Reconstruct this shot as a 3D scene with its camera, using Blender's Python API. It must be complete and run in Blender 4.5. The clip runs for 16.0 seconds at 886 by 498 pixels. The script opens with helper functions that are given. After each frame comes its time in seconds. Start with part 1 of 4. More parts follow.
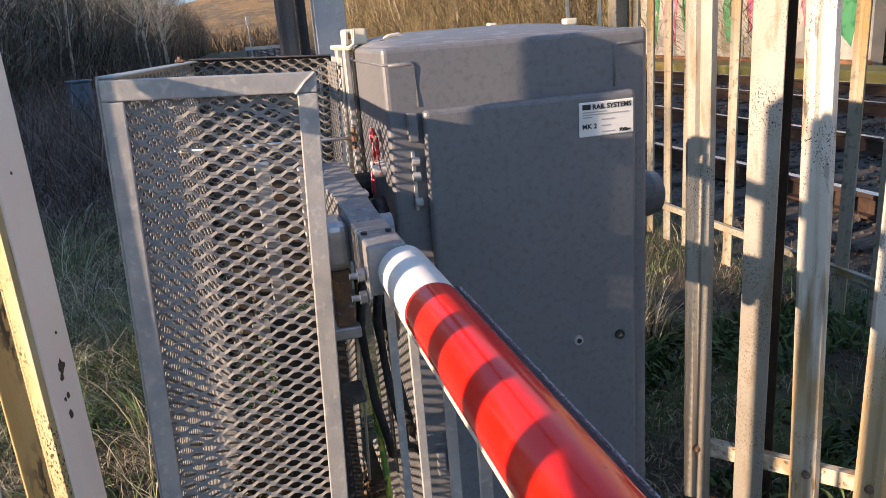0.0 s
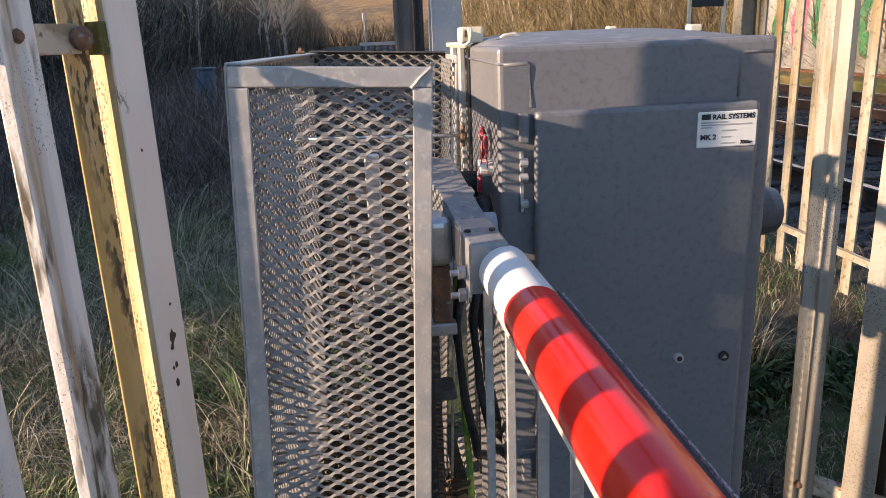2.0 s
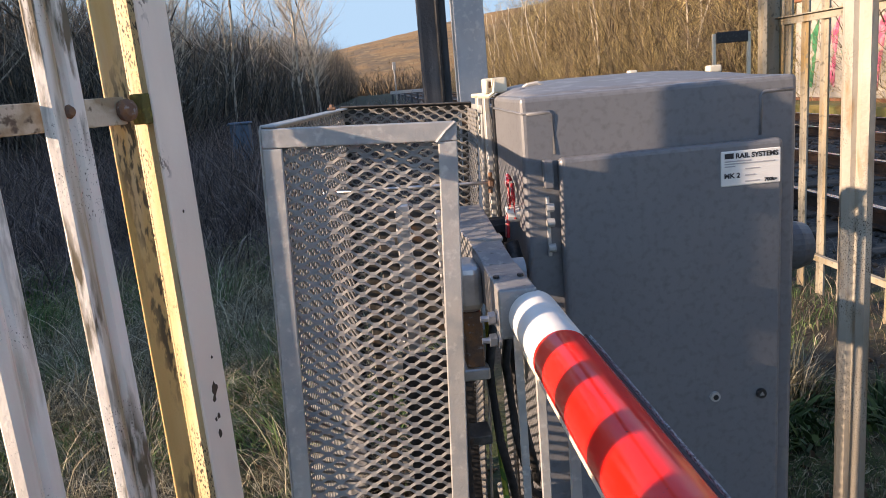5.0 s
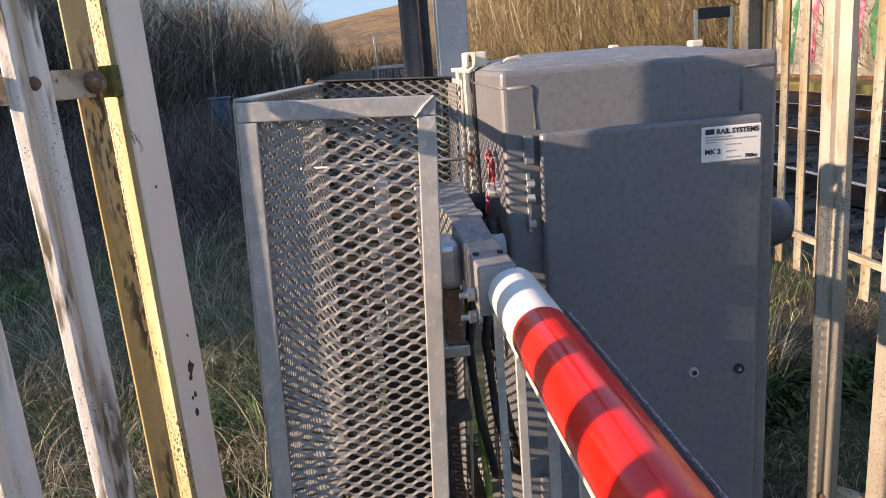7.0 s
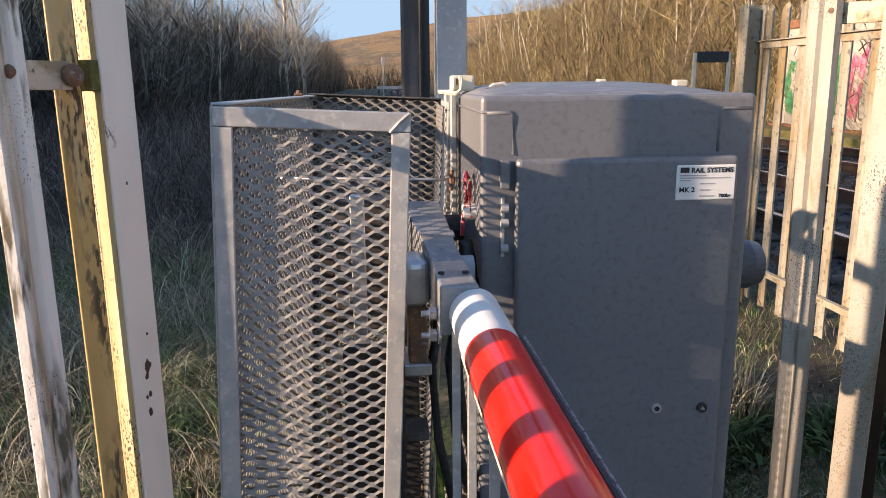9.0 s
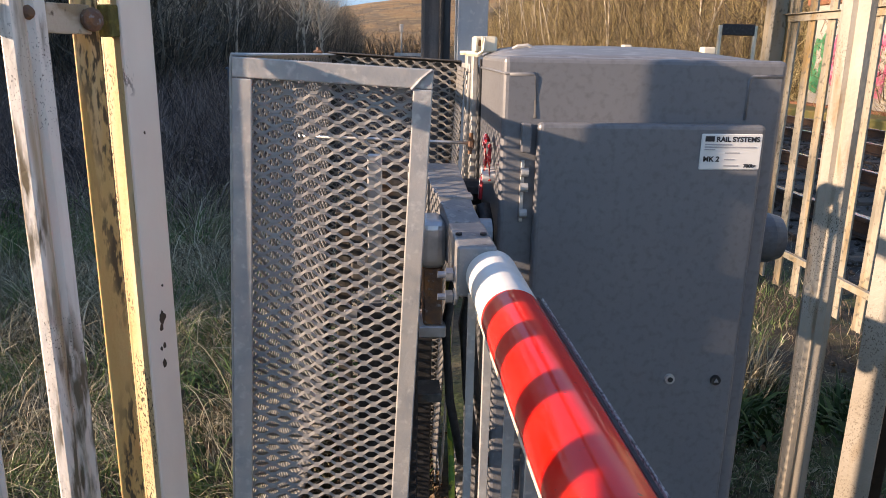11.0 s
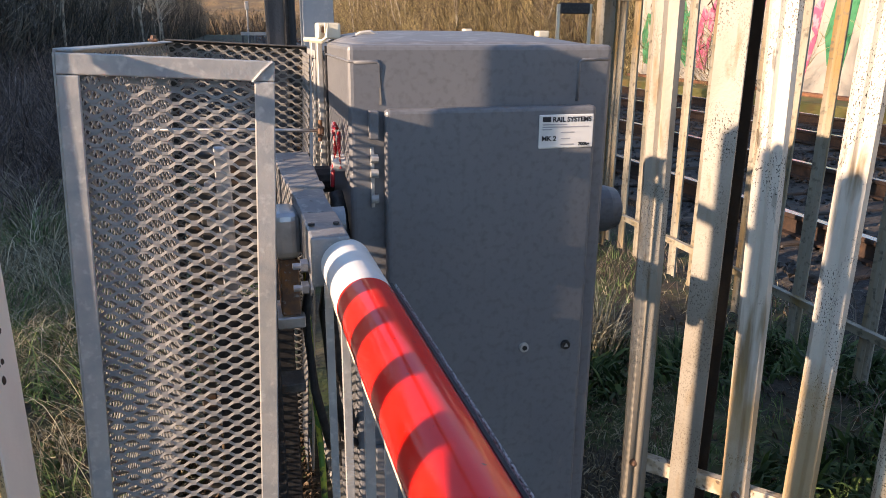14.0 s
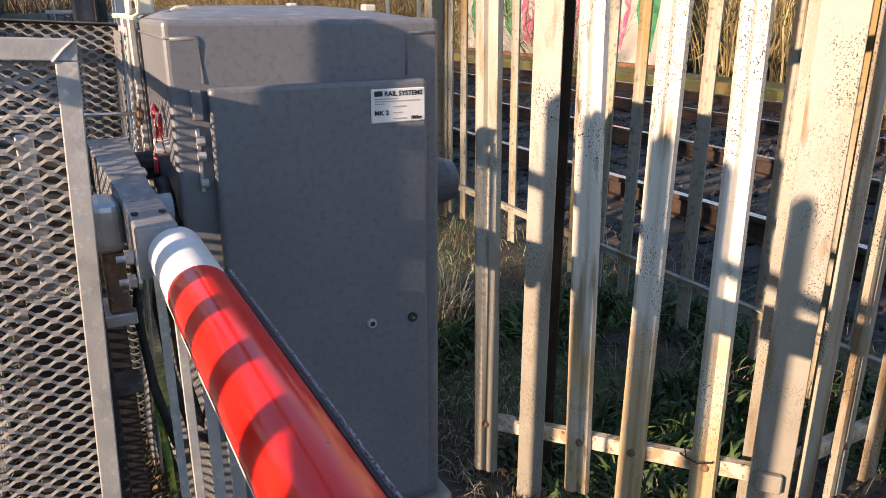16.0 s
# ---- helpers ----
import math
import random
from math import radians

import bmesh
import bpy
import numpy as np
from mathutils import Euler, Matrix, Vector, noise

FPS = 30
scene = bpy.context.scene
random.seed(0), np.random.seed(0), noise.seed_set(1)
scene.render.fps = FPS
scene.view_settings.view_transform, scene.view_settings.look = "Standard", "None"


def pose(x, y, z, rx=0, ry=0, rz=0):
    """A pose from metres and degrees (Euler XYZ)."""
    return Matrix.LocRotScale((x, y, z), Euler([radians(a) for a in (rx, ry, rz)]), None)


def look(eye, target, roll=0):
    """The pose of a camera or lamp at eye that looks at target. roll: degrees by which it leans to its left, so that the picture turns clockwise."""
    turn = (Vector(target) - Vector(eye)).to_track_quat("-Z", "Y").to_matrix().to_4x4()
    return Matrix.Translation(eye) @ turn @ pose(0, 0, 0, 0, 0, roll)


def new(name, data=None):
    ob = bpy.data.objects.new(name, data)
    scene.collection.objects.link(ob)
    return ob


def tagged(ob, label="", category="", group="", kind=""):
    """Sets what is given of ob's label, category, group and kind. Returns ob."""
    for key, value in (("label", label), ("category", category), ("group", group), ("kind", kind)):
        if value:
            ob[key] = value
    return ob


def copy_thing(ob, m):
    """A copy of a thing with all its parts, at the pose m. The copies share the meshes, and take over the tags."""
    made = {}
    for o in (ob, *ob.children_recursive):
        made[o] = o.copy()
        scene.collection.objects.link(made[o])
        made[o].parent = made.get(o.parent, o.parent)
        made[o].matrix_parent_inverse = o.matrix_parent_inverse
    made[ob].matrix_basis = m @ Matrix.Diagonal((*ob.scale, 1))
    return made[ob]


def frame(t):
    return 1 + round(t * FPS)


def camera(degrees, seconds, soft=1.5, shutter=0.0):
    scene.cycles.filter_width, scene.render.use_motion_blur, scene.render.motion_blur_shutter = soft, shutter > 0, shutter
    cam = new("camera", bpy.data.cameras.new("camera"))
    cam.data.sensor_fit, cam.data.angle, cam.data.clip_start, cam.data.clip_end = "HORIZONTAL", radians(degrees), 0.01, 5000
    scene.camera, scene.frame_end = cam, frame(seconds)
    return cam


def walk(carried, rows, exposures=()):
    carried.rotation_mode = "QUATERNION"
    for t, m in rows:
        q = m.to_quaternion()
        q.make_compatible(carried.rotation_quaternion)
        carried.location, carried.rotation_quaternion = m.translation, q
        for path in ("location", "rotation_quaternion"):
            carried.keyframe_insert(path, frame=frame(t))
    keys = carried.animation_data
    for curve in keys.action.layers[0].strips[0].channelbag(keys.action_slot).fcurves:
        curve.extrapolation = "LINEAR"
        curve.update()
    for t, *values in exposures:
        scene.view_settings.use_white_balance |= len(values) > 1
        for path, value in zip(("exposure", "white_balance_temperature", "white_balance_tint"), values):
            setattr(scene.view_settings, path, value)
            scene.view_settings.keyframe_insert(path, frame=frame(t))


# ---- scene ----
cam = camera(61.96, 16.0, soft=0.9)
# seconds, x, y, z, yaw, pitch, roll
PATH = [
    (0.0, -0.0105, 0.0030, 1.3457, -15.43, -16.65, 4.35),
    (0.5, -0.0065, 0.0114, 1.3460, -14.53, -16.33, 4.10),
    (1.0, -0.0081, 0.0081, 1.3428, -12.84, -16.29, 3.65),
    (1.5, -0.0111, 0.0119, 1.3399, -10.36, -16.30, 2.95),
    (2.0, -0.0210, 0.0130, 1.3418, -7.08, -16.09, 2.28),
    (2.5, -0.0354, -0.0074, 1.3438, -3.86, -15.39, 1.86),
    (3.0, -0.0411, -0.0071, 1.3479, -1.38, -14.34, 2.04),
    (5.5, -0.0090, -0.0229, 1.3608, -6.41, -12.70, 6.01),
    (6.0, -0.0111, -0.0187, 1.3615, -7.83, -12.80, 6.35),
    (6.5, -0.0091, -0.0279, 1.3617, -6.26, -13.21, 6.01),
    (7.0, -0.0062, -0.0073, 1.3551, -6.26, -14.58, 4.56),
    (7.5, -0.0084, 0.0104, 1.3550, -7.42, -15.26, 2.28),
    (8.0, 0.0364, -0.0029, 1.3486, -6.42, -12.79, 1.03),
    (10.5, 0.0451, -0.0259, 1.3395, -4.99, -12.70, -0.06),
    (11.0, 0.0338, -0.0090, 1.3232, -4.37, -15.01, -1.08),
    (11.5, 0.0439, -0.0016, 1.3201, -4.32, -16.35, -1.19),
    (12.0, 0.0468, -0.0111, 1.3310, -5.61, -16.29, -0.66),
    (12.5, 0.0499, -0.0231, 1.3385, -7.60, -16.31, -0.42),
    (13.0, 0.0563, -0.0375, 1.3459, -10.03, -16.27, -0.39),
    (13.5, 0.0511, -0.0348, 1.3444, -12.62, -16.18, -0.36),
    (14.0, 0.0495, -0.0362, 1.3459, -15.44, -16.53, -0.39),
    (14.5, 0.0566, -0.0319, 1.3445, -18.41, -16.93, -0.25),
    (15.0, 0.0655, -0.0231, 1.3321, -21.36, -17.67, -0.26),
    (15.5, 0.0639, -0.0331, 1.3366, -24.75, -18.18, -0.07),
    (16.0, 0.0658, -0.0389, 1.3409, -27.82, -18.19, -0.02),
]
walk(cam, [(t, pose(x, y, z, 90 + pitch, roll, yaw)) for t, x, y, z, yaw, pitch, roll in PATH],
     exposures=[(0.0, 1.03, 7300, 23), (16.0, 1.03, 7300, 23)])

# ---- light ----
SUN_WAY = Vector((0.973, 0.229, -0.254)).normalized()      # low winter sun from the left and a little behind
world = bpy.data.worlds.new("sky")
scene.world = world
world.use_nodes = True
wn = world.node_tree
sky = wn.nodes.new("ShaderNodeTexSky")
sky.sky_type = "NISHITA"
sky.sun_disc = False
sky.sun_elevation = math.asin(-SUN_WAY.z)
sky.sun_rotation = math.atan2(-SUN_WAY.x, -SUN_WAY.y)
sky.air_density, sky.dust_density, sky.ozone_density = 1.0, 0.0, 3.0
haze = wn.nodes.new("ShaderNodeMix")                       # thin haze: the whole sky keeps below one pale blue
haze.data_type, haze.blend_type = "RGBA", "DARKEN"
haze.inputs["Factor"].default_value = 1.0
haze.inputs["B"].default_value = (1.16, 1.95, 2.72, 1)
wn.links.new(sky.outputs[0], haze.inputs["A"])
wn.links.new(haze.outputs["Result"], wn.nodes["Background"].inputs[0])
wn.nodes["Background"].inputs[1].default_value = 0.185
sun = new("sun", bpy.data.lights.new("sun", "SUN"))
sun.data.energy, sun.data.angle, sun.data.color = 4.9, radians(0.55), (1.0, 0.83, 0.62)
sun.matrix_world = look((-20, -6, 8), Vector((-20, -6, 8)) + SUN_WAY)


# ---- materials ----
def material(name, base, rough=0.6, metal=0.0, spots=(), bump=0.0, bump_scale=80.0, coord="Object", vary=0.0, shift=False, foot=None):
    """A node material. spots: rows of (colour, noise scale, low, high, detail, stretch) laid over the base by noise."""
    m = bpy.data.materials.new(name)
    m.use_nodes = True
    nt = m.node_tree
    b = nt.nodes["Principled BSDF"]
    b.inputs["Roughness"].default_value, b.inputs["Metallic"].default_value = rough, metal
    co = nt.nodes.new("ShaderNodeTexCoord")
    shifted = co.outputs[coord]
    if shift:
        oi0 = nt.nodes.new("ShaderNodeObjectInfo")
        add = nt.nodes.new("ShaderNodeVectorMath")
        add.operation = "MULTIPLY_ADD"
        nt.links.new(oi0.outputs["Random"], add.inputs[0])
        add.inputs[1].default_value = (7.0, 5.0, 9.0)
        nt.links.new(co.outputs[coord], add.inputs[2])
        shifted = add.outputs[0]
    rgb = nt.nodes.new("ShaderNodeRGB")
    rgb.outputs[0].default_value = (*base, 1)
    last = rgb.outputs[0]
    for i, (colour, scale, lo, hi, detail, st, *cluster) in enumerate(spots):
        mp = nt.nodes.new("ShaderNodeMapping")
        mp.inputs["Scale"].default_value = st
        mp.inputs["Location"].default_value = (3.1 * i, 1.7 * i, 0.9 * i)
        nt.links.new(shifted, mp.inputs["Vector"])
        n = nt.nodes.new("ShaderNodeTexNoise")
        n.inputs["Scale"].default_value, n.inputs["Detail"].default_value = scale, detail
        nt.links.new(mp.outputs[0], n.inputs["Vector"])
        r = nt.nodes.new("ShaderNodeMapRange")
        r.inputs["From Min"].default_value, r.inputs["From Max"].default_value = lo, hi
        nt.links.new(n.outputs["Fac"], r.inputs["Value"])
        share = r.outputs[0]
        if cluster:
            n2 = nt.nodes.new("ShaderNodeTexNoise")
            n2.inputs["Scale"].default_value, n2.inputs["Detail"].default_value = cluster[0], 3
            nt.links.new(mp.outputs[0], n2.inputs["Vector"])
            r2 = nt.nodes.new("ShaderNodeMapRange")
            r2.inputs["From Min"].default_value, r2.inputs["From Max"].default_value = cluster[1], cluster[2]
            nt.links.new(n2.outputs["Fac"], r2.inputs["Value"])
            mu = nt.nodes.new("ShaderNodeMath")
            mu.operation = "MULTIPLY"
            nt.links.new(share, mu.inputs[0])
            nt.links.new(r2.outputs[0], mu.inputs[1])
            share = mu.outputs[0]
        mx = nt.nodes.new("ShaderNodeMix")
        mx.data_type = "RGBA"
        nt.links.new(share, mx.inputs["Factor"])
        nt.links.new(last, mx.inputs["A"])
        mx.inputs["B"].default_value = (*colour, 1)
        last = mx.outputs["Result"]
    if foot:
        # rust, and for the grimy paint shade too, rises from the lower end: (colour, height, raggedness)
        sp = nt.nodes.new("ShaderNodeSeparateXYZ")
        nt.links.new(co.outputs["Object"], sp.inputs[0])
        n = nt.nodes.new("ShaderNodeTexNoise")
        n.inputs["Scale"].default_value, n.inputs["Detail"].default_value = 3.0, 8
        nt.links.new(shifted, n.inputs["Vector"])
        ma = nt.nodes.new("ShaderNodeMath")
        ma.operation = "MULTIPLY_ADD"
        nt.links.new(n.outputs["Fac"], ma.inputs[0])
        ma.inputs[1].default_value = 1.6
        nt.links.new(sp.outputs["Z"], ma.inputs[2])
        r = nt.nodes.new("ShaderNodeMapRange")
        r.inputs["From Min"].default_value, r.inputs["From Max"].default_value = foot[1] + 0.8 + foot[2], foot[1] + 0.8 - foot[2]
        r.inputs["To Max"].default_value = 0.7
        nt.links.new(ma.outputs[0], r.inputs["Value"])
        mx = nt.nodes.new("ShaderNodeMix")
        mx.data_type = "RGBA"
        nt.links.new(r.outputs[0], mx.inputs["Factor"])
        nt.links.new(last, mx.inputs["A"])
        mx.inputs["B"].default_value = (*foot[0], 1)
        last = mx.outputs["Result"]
    if vary:
        oi = nt.nodes.new("ShaderNodeObjectInfo")
        gi = nt.nodes.new("ShaderNodeNewGeometry")
        ad = nt.nodes.new("ShaderNodeMath")
        ad.operation = "ADD"
        nt.links.new(oi.outputs["Random"], ad.inputs[0])
        nt.links.new(gi.outputs["Random Per Island"], ad.inputs[1])
        fr = nt.nodes.new("ShaderNodeMath")
        fr.operation = "FRACT"
        nt.links.new(ad.outputs[0], fr.inputs[0])
        r = nt.nodes.new("ShaderNodeMapRange")
        r.inputs["To Min"].default_value, r.inputs["To Max"].default_value = 1 - vary, 1 + vary
        nt.links.new(fr.outputs[0], r.inputs["Value"])
        hv = nt.nodes.new("ShaderNodeHueSaturation")
        nt.links.new(r.outputs[0], hv.inputs["Value"])
        nt.links.new(last, hv.inputs["Color"])
        last = hv.outputs[0]
    nt.links.new(last, b.inputs["Base Color"])
    if bump:
        n = nt.nodes.new("ShaderNodeTexNoise")
        n.inputs["Scale"].default_value, n.inputs["Detail"].default_value = bump_scale, 6
        nt.links.new(co.outputs[coord], n.inputs["Vector"])
        bp = nt.nodes.new("ShaderNodeBump")
        bp.inputs["Strength"].default_value, bp.inputs["Distance"].default_value = bump, 0.01
        nt.links.new(n.outputs["Fac"], bp.inputs["Height"])
        nt.links.new(bp.outputs[0], b.inputs["Normal"])
    return m


def blades(name, dark, light, tip, rough=0.7):
    """Leaves and stems: each island its own shade between two colours."""
    m = bpy.data.materials.new(name)
    m.use_nodes = True
    nt = m.node_tree
    b = nt.nodes["Principled BSDF"]
    b.inputs["Roughness"].default_value = rough
    g = nt.nodes.new("ShaderNodeNewGeometry")
    ramp = nt.nodes.new("ShaderNodeValToRGB")
    ramp.color_ramp.elements[0].color, ramp.color_ramp.elements[1].color = (*dark, 1), (*tip, 1)
    ramp.color_ramp.elements.new(0.55).color = (*light, 1)
    nt.links.new(g.outputs["Random Per Island"], ramp.inputs[0])
    nt.links.new(ramp.outputs[0], b.inputs["Base Color"])
    return m


V1 = (1, 1, 1)
MAT = {
    "grey": material("grey_paint", (0.166, 0.172, 0.188), 0.38, 0, [((0.190, 0.194, 0.206), 5, 0.35, 0.75, 4, V1), ((0.125, 0.126, 0.135), 60, 0.5, 0.8, 3, V1), ((0.25, 0.24, 0.22), 14, 0.68, 0.82, 8, (1, 1, 0.4))], 0.06, 350),
    "lid": material("grey_lid_paint", (0.17, 0.175, 0.19), 0.5, 0, [((0.3, 0.31, 0.34), 26, 0.5, 0.75, 8, V1)], 0.1, 300),
    "galv": material("galvanised_steel", (0.47, 0.455, 0.43), 0.5, 0.22, [((0.34, 0.35, 0.36), 22, 0.4, 0.7, 5, V1), ((0.58, 0.57, 0.54), 70, 0.55, 0.75, 3, V1), ((0.22, 0.15, 0.09), 9, 0.72, 0.82, 8, V1)], 0.08, 160),
    "galv_dull": material("dulled_galvanised_steel", (0.30, 0.30, 0.305), 0.45, 0.3, [((0.22, 0.225, 0.235), 18, 0.4, 0.7, 6, V1), ((0.42, 0.41, 0.39), 60, 0.56, 0.72, 4, V1), ((0.10, 0.09, 0.08), 40, 0.64, 0.74, 8, V1)], 0.12, 140),
    "mesh": material("galvanised_mesh", (0.29, 0.28, 0.262), 0.6, 0.15, [((0.19, 0.19, 0.19), 12, 0.4, 0.7, 4, V1), ((0.31, 0.30, 0.285), 90, 0.55, 0.8, 3, V1)], 0.05, 200),
    "bright": material("bright_zinc", (0.62, 0.62, 0.63), 0.34, 0.7, [((0.4, 0.41, 0.43), 30, 0.4, 0.75, 5, V1)], 0.08, 120),
    # Base raised to include light bounced onto the shaded left fence
    "pale": material("weathered_cream_paint", (0.84, 0.795, 0.73), 0.6, 0, [
        ((0.64, 0.56, 0.46), 14, 0.42, 0.72, 6, (1, 1, 0.08)), ((0.44, 0.34, 0.22), 24, 0.58, 0.70, 10, (1, 1, 0.07)),
        ((0.15, 0.12, 0.075), 75, 0.46, 0.58, 12, (1, 1, 0.16), 11, 0.53, 0.63),
        ((0.07, 0.055, 0.04), 420, 0.63, 0.67, 2, (1, 1, 0.6), 12, 0.52, 0.62)], 0.15, 120, shift=True),
    # Same cream paint with its base lowered for the fence in full sun
    "pale_lit": material("cream_paint_sunlit_copy", (0.62, 0.59, 0.53), 0.6, 0, [
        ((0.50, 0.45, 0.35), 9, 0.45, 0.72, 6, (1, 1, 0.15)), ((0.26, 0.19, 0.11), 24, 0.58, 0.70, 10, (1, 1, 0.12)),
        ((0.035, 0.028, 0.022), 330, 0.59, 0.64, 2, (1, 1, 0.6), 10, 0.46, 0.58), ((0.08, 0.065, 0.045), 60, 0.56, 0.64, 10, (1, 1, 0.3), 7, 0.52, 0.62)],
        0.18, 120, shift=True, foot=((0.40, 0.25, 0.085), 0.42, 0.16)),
    "pale_rusty": material("rust_stained_cream_paint", (0.58, 0.48, 0.31), 0.65, 0, [
        ((0.48, 0.34, 0.14), 9, 0.45, 0.68, 8, (1, 1, 0.1)), ((0.70, 0.62, 0.44), 12, 0.55, 0.75, 6, (1, 1, 0.15)),
        ((0.05, 0.04, 0.025), 260, 0.54, 0.60, 6, (1, 1, 0.6), 9, 0.47, 0.58), ((0.12, 0.09, 0.04), 20, 0.60, 0.7, 10, (1, 1, 0.3))], 0.2, 120, shift=True),
    "pale_ochre": material("ochre_stained_paint", (0.62, 0.45, 0.20), 0.7, 0, [
        ((0.46, 0.28, 0.08), 9, 0.42, 0.62, 8, (1, 1, 0.1)), ((0.62, 0.54, 0.40), 14, 0.52, 0.72, 6, (1, 1, 0.12)),
        ((0.09, 0.07, 0.04), 120, 0.48, 0.58, 12, (1, 1, 0.3), 9, 0.44, 0.56)], 0.25, 120),
    # Warm base takes in light bounced onto the post's shaded face
    "pale_clean": material("clean_cream_paint", (0.84, 0.74, 0.64), 0.55, 0, [((0.70, 0.61, 0.53), 8, 0.45, 0.75, 5, (1, 1, 0.2)), ((0.11, 0.06, 0.035), 110, 0.54, 0.60, 10, (1, 1, 0.6), 9, 0.62, 0.68)], 0.05, 120),
    # Real grime specks; the darker foot also holds shade on the lower posts
    "pale_grimy": material("grimy_shaded_cream_paint", (0.42, 0.40, 0.35), 0.65, 0, [((0.34, 0.30, 0.24), 9, 0.46, 0.68, 9, (1, 1, 0.35)), ((0.26, 0.17, 0.08), 22, 0.60, 0.72, 8, (1, 1, 0.2)),
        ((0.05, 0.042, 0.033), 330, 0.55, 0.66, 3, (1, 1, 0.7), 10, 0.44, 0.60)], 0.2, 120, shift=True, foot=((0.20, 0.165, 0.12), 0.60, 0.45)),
    # Rust brown, with the shade on the corner pales mixed into the base
    "pale_brown": material("rust_brown_shaded_cream_paint", (0.34, 0.29, 0.22), 0.7, 0, [((0.20, 0.13, 0.065), 12, 0.44, 0.62, 8, (1, 1, 0.2)), ((0.42, 0.38, 0.31), 16, 0.55, 0.72, 6, (1, 1, 0.2)),
        ((0.045, 0.035, 0.026), 300, 0.54, 0.62, 3, (1, 1, 0.7), 10, 0.44, 0.58)], 0.25, 120, shift=True),
    "rail_paint": material("brown_stained_cream_paint", (0.56, 0.48, 0.37), 0.7, 0, [((0.34, 0.25, 0.15), 22, 0.45, 0.6, 10, V1), ((0.13, 0.09, 0.06), 60, 0.58, 0.68, 8, V1)], 0.25, 140, shift=True),
    # Bare rust for the chips; also the painted shade of a post's side
    "rust_dark": material("dark_rust_and_shade", (0.05, 0.035, 0.025), 0.85, 0, [((0.11, 0.07, 0.045), 20, 0.45, 0.7, 8, (1, 1, 0.3))], 0.3, 100),
    "pale_far": material("lichen_grey_paint", (0.36, 0.33, 0.265), 0.7, 0, [((0.3, 0.2, 0.08), 9, 0.5, 0.7, 8, (1, 1, 0.15)), ((0.15, 0.14, 0.11), 40, 0.55, 0.7, 6, V1)], 0.15, 100, shift=True),
    "rust": material("rusty_iron", (0.17, 0.10, 0.07), 0.8, 0.2, [((0.32, 0.15, 0.06), 40, 0.45, 0.7, 6, V1), ((0.3, 0.27, 0.26), 90, 0.6, 0.7, 3, V1)], 0.3, 150),
    "moss": material("mossy_iron", (0.13, 0.11, 0.03), 0.9, 0, [((0.3, 0.26, 0.06), 60, 0.5, 0.7, 6, V1)], 0.5, 150),
    "red": material("red_reflective_film", (0.97, 0.022, 0.012), 0.13, 0, [((0.80, 0.014, 0.006), 8, 0.4, 0.7, 3, V1), ((0.2, 0.02, 0.02), 130, 0.73, 0.76, 2, V1)], 0.02, 60),
    # Rusty steel made darker: shade inside the cage is put into its colour
    "shade_steel": material("rusty_shaded_steel", (0.06, 0.058, 0.055), 0.6, 0.3, [((0.14, 0.13, 0.12), 30, 0.5, 0.7, 6, V1), ((0.10, 0.055, 0.03), 18, 0.58, 0.7, 6, V1)], 0.15, 120),
    "white": material("white_reflective_film", (0.80, 0.79, 0.76), 0.35, 0, [((0.66, 0.65, 0.62), 12, 0.5, 0.75, 6, V1)], 0.02, 60),
    "cream": material("cream_plastic", (0.72, 0.66, 0.52), 0.5, 0, [((0.5, 0.42, 0.28), 40, 0.55, 0.75, 6, V1)], 0.05, 100),
    "black": material("black_rubber", (0.018, 0.018, 0.02), 0.55, 0, [((0.06, 0.06, 0.06), 60, 0.5, 0.8, 5, V1)], 0.1, 100),
    "redrope": material("red_cable", (0.45, 0.02, 0.03), 0.5, 0, [((0.6, 0.5, 0.45), 240, 0.6, 0.66, 2, V1)]),
    "plate": material("white_plate", (0.78, 0.78, 0.76), 0.35, 0, [((0.66, 0.66, 0.65), 30, 0.55, 0.8, 5, V1)]),
    "speckle": material("speckled_trim", (0.30, 0.31, 0.32), 0.5, 0, [((0.05, 0.05, 0.05), 520, 0.44, 0.6, 3, (1, 0.4, 1))]),
    "zinc_blue": material("blued_zinc", (0.20, 0.24, 0.30), 0.35, 0.7, [((0.4, 0.42, 0.46), 60, 0.5, 0.7, 4, V1)]),
    "ink": material("black_ink", (0.02, 0.02, 0.025), 0.5),
    "faint": material("grey_ink", (0.4, 0.4, 0.42), 0.5),
    "concrete": material("concrete", (0.30, 0.29, 0.27), 0.9, 0, [((0.2, 0.2, 0.17), 8, 0.45, 0.7, 8, V1), ((0.12, 0.13, 0.07), 14, 0.6, 0.75, 8, V1)], 0.3, 60),
    "soil": material("damp_soil_and_turf", (0.05, 0.042, 0.03), 0.95, 0, [((0.055, 0.075, 0.022), 2.2, 0.45, 0.6, 8, V1), ((0.13, 0.11, 0.06), 9, 0.55, 0.72, 9, V1), ((0.02, 0.016, 0.012), 40, 0.55, 0.7, 6, V1)], 0.9, 40),
    "ballast": material("railway_ballast", (0.055, 0.046, 0.04), 0.95, 0, [((0.11, 0.10, 0.09), 28, 0.5, 0.65, 3, V1), ((0.04, 0.032, 0.028), 20, 0.5, 0.62, 4, V1)], 1.0, 28),
    "rail": material("rusty_rail", (0.055, 0.034, 0.026), 0.75, 0.3, [((0.09, 0.05, 0.03), 30, 0.45, 0.7, 6, V1)], 0.2, 80),
